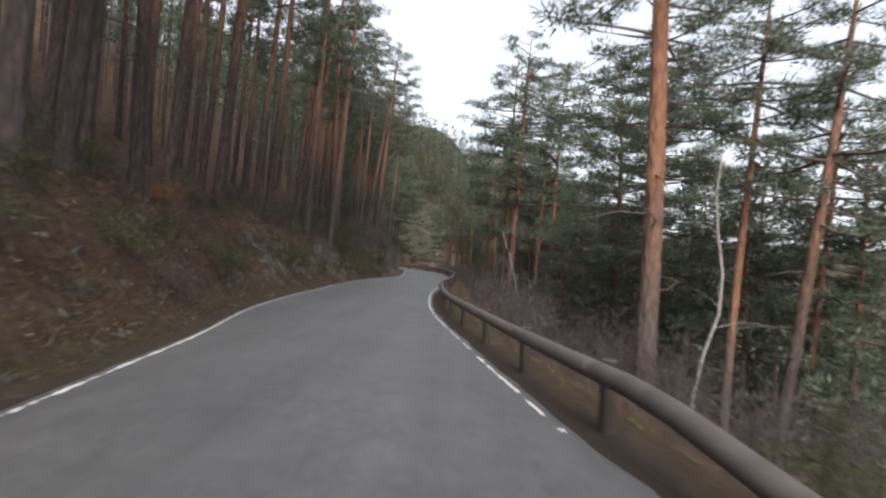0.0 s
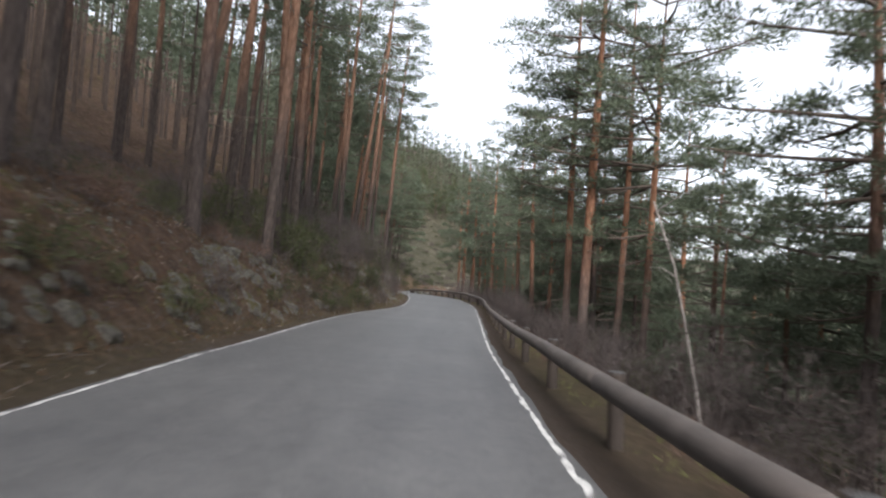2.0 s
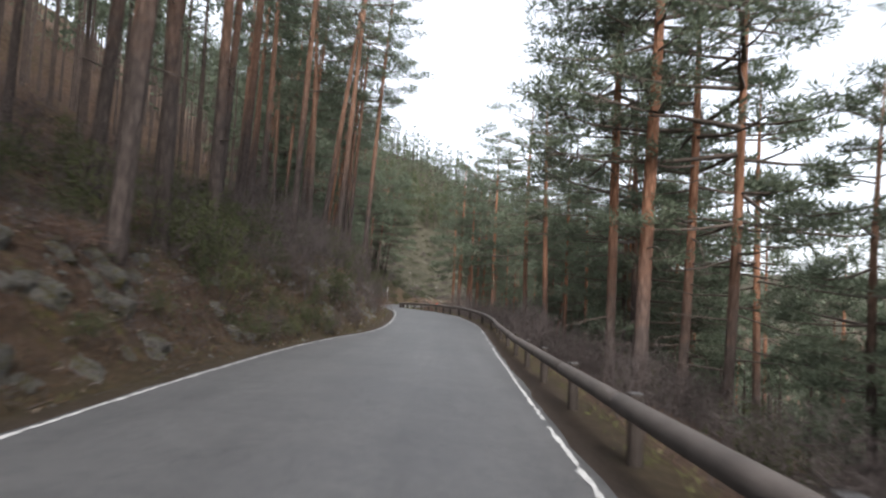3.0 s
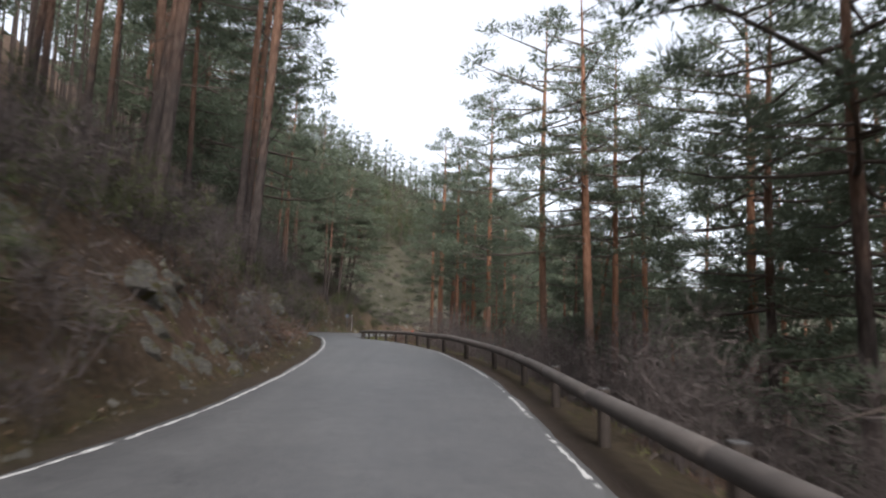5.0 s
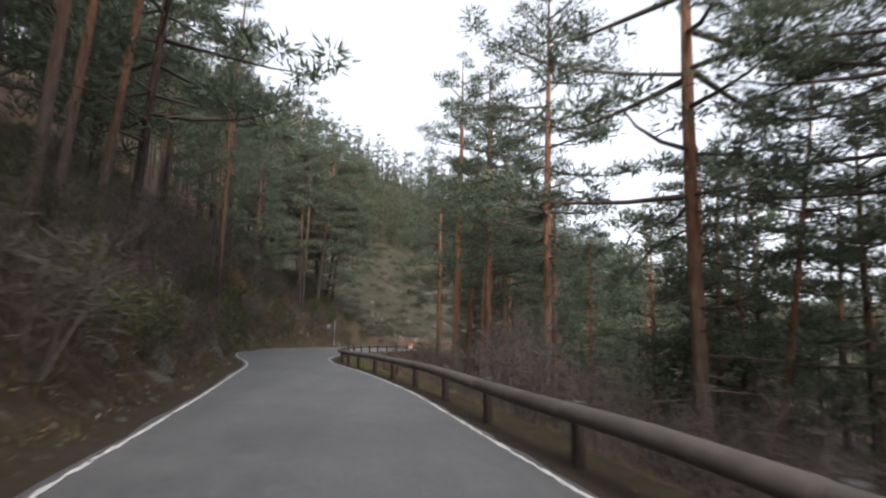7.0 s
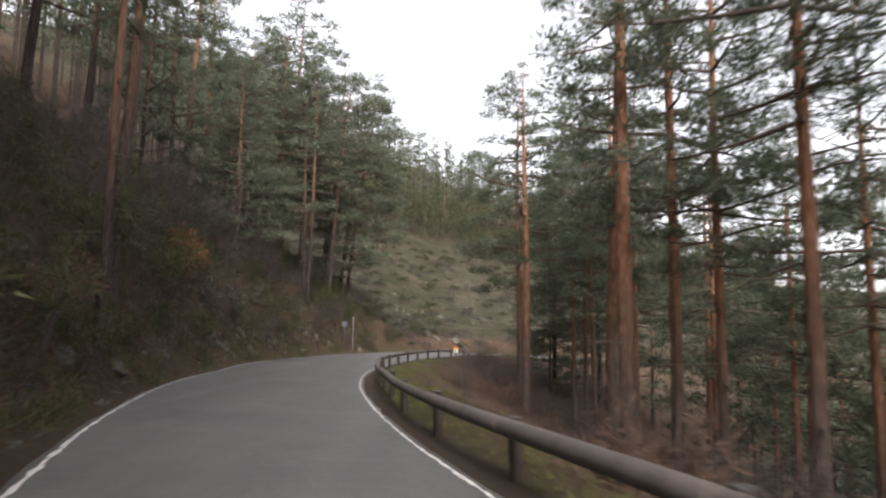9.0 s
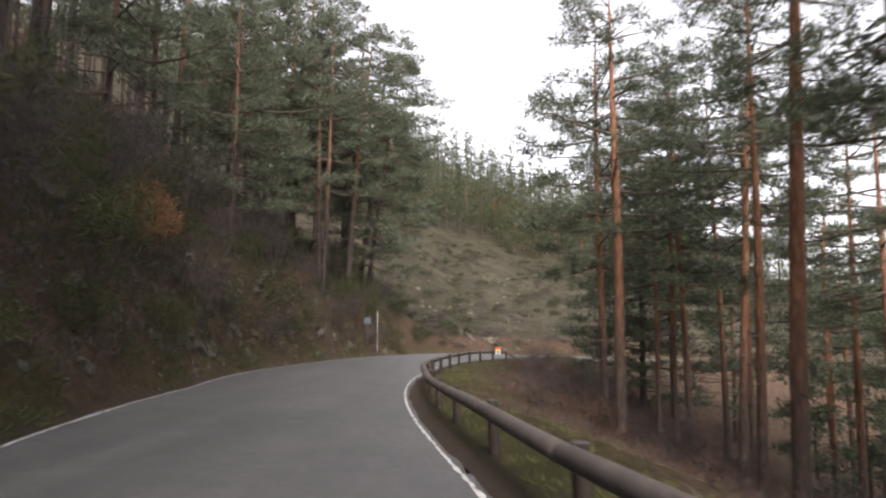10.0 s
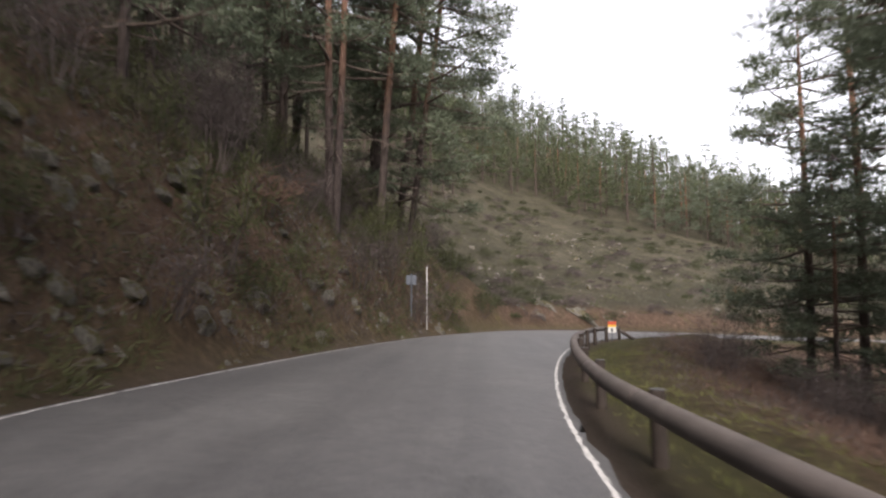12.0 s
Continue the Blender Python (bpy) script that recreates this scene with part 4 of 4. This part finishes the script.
scrub("slope_scrub", 57, scatter(57, 2400, -26, 50, 170, 250, lambda x, y, dl, dr, q, r: 2.0 < dl < 66 and q[1] > 160, 1.3)[:380], [4, 6], 0.5, 1.5, "grey and green low scrub over the open slope")
for x, y, size in ((-19.5, 133.5, 1.9), (-20.4, 137.5, 2.3), (-19.2, 141.0, 1.8), (-18.6, 150.5, 1.7), (-17.4, 146.3, 1.5), (-20.8, 129.0, 2.1)):
    shrub(x, y, ground_z(x, y), "bare", 1, size, 1.6, 30 * y, "shrubs on the bank")
for x, y, size in ((-17.7, 132.2, 1.7), (-18.2, 133.0, 1.3), (-8.3, 19.6, 0.7), (14.5, 198, 1.6)):
    shrub(x, y, ground_z(x, y), "oak", 0, size, 0.95, 20 * x, "oak saplings")


def tufts(name, seed, n, area, accept, radius, count, width, material, label, rise=0.9):
    rng = random.Random(seed)
    xy = np.array([(rng.uniform(area[0], area[1]), rng.uniform(area[2], area[3])) for _ in range(n)])
    dl, kl = beside(LEFT, xy)
    dr, kr = beside(RIGHT, xy)
    keep = accept(xy, dl, -dr, LEFT[kl])
    xy = xy[keep]
    z, _ = terrain(xy)
    c = np.column_stack([xy, z - 0.03])
    tagged(new(name, tri_mesh(name, blades(np.random.default_rng(seed), c, radius, count, width, 0.7, rise), material)), label, "grass", kind="stuff")


tufts("verge_grass", 61, 9000, (-18, 4, 0, 156), lambda p, a, b, q: ((a > 0.5) & (a < 1.8)) | ((b > 0.7) & (b < 2.6) & (p[:, 1] < 112)), 0.22, 7, 0.008, GRASS, "short green and dry grass along the verges")
tufts("bend_grass", 62, 9000, (-10, 6, 108, 156), lambda p, a, b, q: (b > 0.75) & (b < 5), 0.2, 8, 0.008, GRASS, "green grass shoulder behind the rail in the bend")
tufts("near_bank_litter", 60, 24000, (-13, -3.5, 0, 62), lambda p, a, b, q: (a > 0.55) & (a < 5.5), 0.17, 6, 0.011, BRACKEN, "dead leaves, needles and bracken on the bank", 0.35)
tufts("near_bank_twigs", 59, 9000, (-13, -3.5, 0, 62), lambda p, a, b, q: (a > 0.6) & (a < 6), 0.6, 4, 0.008, TWIG, "fallen twigs on the bank", 0.1)
tufts("bank_litter", 63, 26000, (-22, -3, 0, 162), lambda p, a, b, q: (a > 0.7) & (a < 7), 0.2, 6, 0.012, BRACKEN, "dead leaves and bracken litter on the bank", 0.4)
tufts("slope_litter", 64, 17000, (-9, 16, 0, 165), lambda p, a, b, q: (b > np.where(p[:, 1] > 110, 3.2, 1.6)) & (b < 12), 0.24, 6, 0.012, FERN, "dead reddish bracken litter on the valley slope", 0.4)
tufts("bank_brush", 66, 14000, (-28, -5, 46, 170), lambda p, a, b, q: (a > np.where((q[:, 1] > 67) & (q[:, 1] < 73), 2.8, 1.1)) & (a < 11) & (q[:, 1] < 168) & ((b < 0) | (b > a)), 0.55, 14, 0.009, TWIG, "tangled bare grey brush on the bank", 0.5)
tufts("bank_undergrowth", 67, 7000, (-26, -5, 48, 116), lambda p, a, b, q: (a > np.where((q[:, 1] > 67) & (q[:, 1] < 73), 2.8, 1.3)) & (a < 9) & (q[:, 1] < 114) & ((b < 0) | (b > a)), 0.36, 22, 0.008, SHRUB, "low dull green broom on the bank", 0.5)
tufts("bend_brush", 71, 12000, (-24, -9, 108, 168), lambda p, a, b, q: (a > 1.0 + 0.4 * np.sin(p[:, 1] * 0.9)) & (a < 7) & (q[:, 1] > 110) & (q[:, 1] < 166) & ((b < 0) | (b > a)), 0.5, 12, 0.01, TWIG, "tangled grey-brown brush over the cut rock", 0.5)
tufts("bend_undergrowth", 72, 21000, (-23, -9, 108, 168), lambda p, a, b, q: (a > 0.85 + 0.45 * np.sin(p[:, 1] * 0.7 + 2)) & (a < 6.5) & (q[:, 1] > 110) & (q[:, 1] < 166) & ((b < 0) | (b > a)), 0.5, 12, 0.012, SHRUB, "low dull green scrub over the cut rock", 0.6)
tufts("pale_leaf_litter", 58, 5200, (-13, -3.5, 0, 112), lambda p, a, b, q: (a > 0.5) & (a < 4.5), 0.16, 3, 0.018, PALE, "scattered pale dead leaves on the bank", 0.3)
tufts("bank_herbs", 73, 5000, (-14, -3, 0, 64), lambda p, a, b, q: (a > 0.8) & (a < 5), 0.13, 6, 0.012, SHRUB, "small green plants and moss in the litter", 0.6)
tufts("bend_bracken", 75, 7000, (-9, 14, 118, 168), lambda p, a, b, q: (b > 4.2 + 0.8 * np.sin(p[:, 1] * 0.8)) & (b < 17), 0.55, 13, 0.009, FERN, "dense reddish-brown dead bracken and bramble below the bend", 0.7)
tufts("slope_brush", 68, 9000, (-8, 24, 0, 165), lambda p, a, b, q: (b > 2.3) & (b < 16), 0.6, 14, 0.008, TWIG, "tangled bare brush on the valley slope", 0.6)
tufts("slope_heath", 69, 1100, (-30, 60, 168, 262), lambda p, a, b, q: (a > 2.0) & (a < 78) & (q[:, 1] > 164) & (np.sin(p[:, 0] * 0.7 + 2 * np.sin(p[:, 1] * 0.31)) * np.sin(p[:, 1] * 0.6 + 1.5 * np.sin(p[:, 0] * 0.4)) > -0.1), 0.75, 20, 0.03, SHRUB, "low grey-green heath on the open slope", 0.6)
tufts("dry_slope_grass", 65, 7000, (-30, 60, 168, 260), lambda p, a, b, q: (a > 1.0) & (a < 75) & (q[:, 1] > 164), 0.36, 8, 0.016, STRAW, "dry tussock grass on the open slope", 0.7)


scrub("slope_foot_scrub", 99, scatter(91, 700, -14, 2, 162, 184, lambda x, y, dl, dr, q, r: 1.3 < dl < 7 and q[1] > 158, 1.1)[:46], [3, 6], 0.6, 1.35, "green and grey scrub at the foot of the open slope")
rng = random.Random(99)


# ---- rocks ----
def rock_mesh(seed):
    """A block split along joints: flat faces at a few shared angles, with chipped corners."""
    rng = random.Random(seed)
    bm = bmesh.new()
    bmesh.ops.create_cube(bm, size=2.0)
    a = Vector((rng.gauss(0, 0.3), rng.gauss(0, 0.3), 1)).normalized()
    b = a.orthogonal().normalized()
    sets = [a, -a, b, -b, a.cross(b), -a.cross(b)]
    for i in range(26):
        n = (sets[i % 6] * (1.5 if i < 12 else 0.5) + Vector((rng.gauss(0, 1), rng.gauss(0, 1), rng.gauss(0, 1))) * 0.55).normalized()
        cut = bmesh.ops.bisect_plane(bm, geom=bm.verts[:] + bm.edges[:] + bm.faces[:], plane_co=n * rng.uniform(0.62, 0.98), plane_no=n, clear_outer=True)
        rim = [e for e in cut["geom_cut"] if isinstance(e, bmesh.types.BMEdge)]
        if rim:
            bmesh.ops.edgeloop_fill(bm, edges=rim)
    bmesh.ops.triangulate(bm, faces=bm.faces[:])
    for _ in range(2):
        bmesh.ops.subdivide_edges(bm, edges=[e for e in bm.edges if e.calc_length() > 0.42], cuts=1)
        bmesh.ops.triangulate(bm, faces=bm.faces[:])
    for v in bm.verts:
        p = v.co.copy()
        layer = p.dot(a) * 3.2 + 0.6 * noise.noise(p * 1.5 + Vector((seed, 0, 0)))
        v.co = p * (1 + 0.05 * noise.fractal(p * 3 + Vector((seed * 7, 0, 0)), 0.8, 2.1, 3)) - p.cross(a).cross(a) * -0.07 * (layer - math.floor(layer))
    me = bpy.data.meshes.new("rock")
    bm.to_mesh(me)
    bm.free()
    me.materials.append(ROCK)
    return me


ROCK_MESHES = [rock_mesh(s) for s in range(9)]


def rock(x, y, z, sx, sy, sz, turn, group="rocks in the bank", tilt=None):
    ob = new("rock", rng.choice(ROCK_MESHES))
    rx, ry = tilt or (rng.uniform(-25, 25), rng.uniform(-30, 10))
    ob.matrix_basis = pose(x, y, z, rx, ry, turn) @ Matrix.Diagonal((sx, sy, sz, 1))
    tagged(ob, "grey fractured rock with pale lichen and moss in the bank", "rock", group)


def outcrop(y0, y1, count, low, high, big, seed):
    """Rocks that stick out of the cut bank between two points along the road."""
    r = random.Random(seed)
    for _ in range(count):
        y = r.uniform(y0, y1)
        i = int(np.abs(LEFT[:, 1] - y).argmin()) if y < 150 else int(np.abs(LEFT[:, 1] - y)[: len(LEFT) * 3 // 4].argmin())
        t = LEFT[min(i + 1, len(LEFT) - 1)] - LEFT[i - 1]
        out = np.array([-t[1], t[0]]) / np.linalg.norm(t)
        at = LEFT[i] + out * r.uniform(low, high)
        s = big * r.uniform(0.35, 1.0)
        rock(at[0], at[1], ground_z(*at) - 0.36 * s, s * r.uniform(0.6, 0.9), s * r.uniform(0.7, 1.2), s * r.uniform(0.6, 1.1), r.uniform(0, 360))


def crag(y, off, z, sx, sy, sz, turn):
    """A broken patch of rock that shows through the bank, its blocks sunk into the slope."""
    i = int(np.abs(LEFT[: len(LEFT) * 2 // 3, 1] - y).argmin())
    for k in range(9):
        f = rng.uniform(0.28, 0.62) * (1.0 if y < 110 else 0.6)
        u, w = rng.uniform(-1, 1), rng.uniform(-0.45, 0.95)
        x, v = LEFT[i][0] - off - w * sz, y + u * sy
        rock(x, v, ground_z(x, v) - (0.5 if 60 < y < 90 else 0.28) * f * sz, sx * 0.75 * f, sy * 0.95 * f, sz * 0.75 * f, turn % 30 - 15, tilt=(rng.gauss(-30, 18), rng.gauss(-38, 16)))


for row in ((28.2, 1.2, 0.35, 0.5, 0.7, 0.6, 20), (28.6, 1.9, 1.1, 0.6, 0.7, 0.8, 80), (30.3, 1.1, 0.3, 0.5, 0.8, 0.55, 140), (31.2, 1.6, 0.8, 0.5, 0.7, 0.6, 60), (33.6, 1.4, 0.6, 0.6, 0.8, 0.7, 50), (38.0, 1.3, 0.6, 0.6, 0.8, 0.7, 110), (40.6, 1.5, 0.8, 0.7, 0.9, 0.8, 10), (43.5, 1.5, 0.6, 0.7, 1.0, 0.9, 30),
            (46.0, 1.4, 0.5, 0.7, 1.2, 0.9, 120), (48.2, 1.5, 0.7, 0.7, 0.9, 0.9, 70), (68.5, 1.4, 0.6, 0.8, 1.0, 1.2, 15), (70.4, 1.3, 0.7, 0.8, 1.1, 1.1, 100), (72.2, 1.5, 0.5, 0.8, 0.9, 1.2, 50)):
    crag(*row)
for row in ((65.6, 3.0, 2.6, 0.8, 1.2, 1.3, 40), (79.0, 1.5, 0.7, 0.7, 1.1, 0.9, 20), (82.0, 1.4, 0.6, 0.7, 1.1, 0.8, 75), (131, 1.3, 0.8, 0.8, 1.1, 1.0, 10), (133.5, 1.4, 1.0, 0.9, 1.2, 1.2, 60),
            (136, 1.3, 0.9, 0.8, 1.2, 1.0, 130), (140, 1.5, 1.1, 0.9, 1.3, 1.3, 20), (144, 1.4, 1.0, 0.8, 1.2, 1.1, 85), (150, 1.3, 0.9, 0.8, 1.2, 1.0, 40), (156.5, 1.2, 1.0, 0.8, 1.1, 1.2, 15)):
    crag(*row)
outcrop(26, 35, 14, 0.9, 2.6, 0.35, 1)
outcrop(40, 54, 18, 1.0, 2.6, 0.45, 2)
outcrop(58, 64, 8, 1.2, 2.6, 0.5, 3)
outcrop(66, 84, 20, 1.0, 2.4, 0.45, 4)
outcrop(88, 112, 16, 1.0, 2.6, 0.5, 5)
outcrop(114, 163, 46, 0.7, 2.6, 0.46, 6)
outcrop(4, 24, 10, 1.2, 3.0, 0.3, 7)
for _ in range(44):
    x, y = rng.uniform(-10.5, 4), rng.uniform(168, 186)
    s = rng.uniform(0.4, 1.3)
    if beside(LEFT, np.array([[x, y]]))[0][0] < 1.3:
        continue
    rock(x, y, ground_z(x, y) - 0.1, s * 0.45, s * 0.5, s * 1.5, rng.uniform(-20, 20), "rocks at the foot of the open slope", (rng.gauss(0, 8), rng.gauss(-52, 7)))


def scree(name, seed, n, area, accept, small, large, label):
    """Loose broken stones, beyond counting, half sunk in the bank."""
    r = np.random.default_rng(seed)
    xy = np.column_stack([r.uniform(area[0], area[1], n), r.uniform(area[2], area[3], n)])
    a, k = beside(LEFT, xy)
    xy = xy[accept(a, LEFT[k])]
    z, _ = terrain(xy)
    corners = np.array([(1, 0, 0), (0, 1, 0), (-1, 0, 0), (0, -1, 0), (0, 0, 1), (0, 0, -1)], float)
    faces = [(0, 1, 4), (1, 2, 4), (2, 3, 4), (3, 0, 4), (1, 0, 5), (2, 1, 5), (3, 2, 5), (0, 3, 5)]
    vs, fs = [], []
    for (x, y), h in zip(xy, z):
        s = small + (large - small) * r.random() ** 3
        turn = Matrix.Rotation(r.uniform(0, 6.28), 3, Vector(r.normal(size=3)))
        o = len(vs)
        vs += [turn @ (Vector(c * r.uniform(0.55, 1.1) * (1, 0.8, 0.6)) * s) + Vector((x, y, h)) for c in corners]
        fs += [tuple(i + o for i in f) for f in faces]
    tagged(new(name, mesh_of(name, vs, fs, ROCK)), label, "stones", kind="stuff")


scree("bank_stones", 81, 9000, (-13, -3.5, 0, 112), lambda a, q: (a > 0.5) & (a < 3.6) & (q[:, 1] < 112), 0.03, 0.17, "loose grey stones in the cut bank")
scree("slope_stones", 83, 1500, (-26, 40, 168, 236), lambda a, q: (a > 1.2) & (a < 50) & (q[:, 1] > 162), 0.1, 0.6, "pale stones scattered over the open slope")
scree("bend_stones", 82, 7000, (-20, -8, 112, 166), lambda a, q: (a > 0.45) & (a < 3.0) & (q[:, 1] > 112), 0.04, 0.24, "loose grey stones at the foot of the rock cut")


# ---- poles and signs in the bend ----
def snow_pole(x, y, tall):
    ob = tagged(new("snow_pole"), "thin white snow marker pole at the roadside", "pole")
    ob.matrix_basis = pose(x, y, ground_z(x, y))
    part("shaft", mesh_of("shaft", *tube([(0, 0, -0.3), (0, 0, tall)], [0.022, 0.02], 8), POLE_WHITE), ob)
    part("tip", mesh_of("tip", *tube([(0, 0, tall), (0, 0, tall + 0.05)], [0.034, 0.02], 8), STEEL), ob)


def box(cx, cy, cz, sx, sy, sz):
    v = [(cx + sx * i, cy + sy * j, cz + sz * k) for i in (-0.5, 0.5) for j in (-0.5, 0.5) for k in (-0.5, 0.5)]
    return v, [(0, 1, 3, 2), (4, 6, 7, 5), (0, 4, 5, 1), (2, 3, 7, 6), (0, 2, 6, 4), (1, 5, 7, 3)]


def back_sign(x, y, tall, turn):
    ob = tagged(new("road_sign"), "back of a small grey metal road sign on a steel post", "road sign")
    ob.matrix_basis = pose(x, y, ground_z(x, y), 0, 0, turn)
    part("post", mesh_of("post", *tube([(0, 0, -0.3), (0, 0, tall)], [0.035, 0.035], 8), STEEL), ob)
    part("plate", mesh_of("plate", *box(0, 0.05, tall - 0.28, 0.46, 0.012, 0.42), STEEL), ob)
    part("clamp", mesh_of("clamp", *box(0, 0.035, tall - 0.28, 0.4, 0.025, 0.05), STEEL), ob)


def distance_sign(x, y, turn):
    ob = tagged(new("kilometre_marker"), "small red, yellow and white kilometre marker on a short post", "road sign")
    ob.matrix_basis = pose(x, y, ground_z(x, y), 0, 0, turn) @ Matrix.Diagonal((0.8, 1, 0.92, 1))
    part("post", mesh_of("post", *tube([(0, 0.03, -0.3), (0, 0.03, 0.9)], [0.03, 0.03], 8), STEEL), ob)
    part("white_panel", mesh_of("white_panel", *box(0, 0, 0.62, 0.5, 0.015, 0.3), POLE_WHITE), ob)
    part("yellow_panel", mesh_of("yellow_panel", *box(0, 0, 0.83, 0.5, 0.015, 0.12), SIGN_YELLOW), ob)
    part("red_panel", mesh_of("red_panel", *box(0, 0, 0.985, 0.5, 0.015, 0.19), SIGN_RED), ob)
    part("figure", mesh_of("figure", *box(0, -0.01, 0.62, 0.12, 0.004, 0.2), SIGN_BLACK), ob)


snow_pole(-13.0, 160.9, 2.85)
back_sign(-13.6, 159.8, 2.05, 20)
distance_sign(-4.0, 164.6, -8)
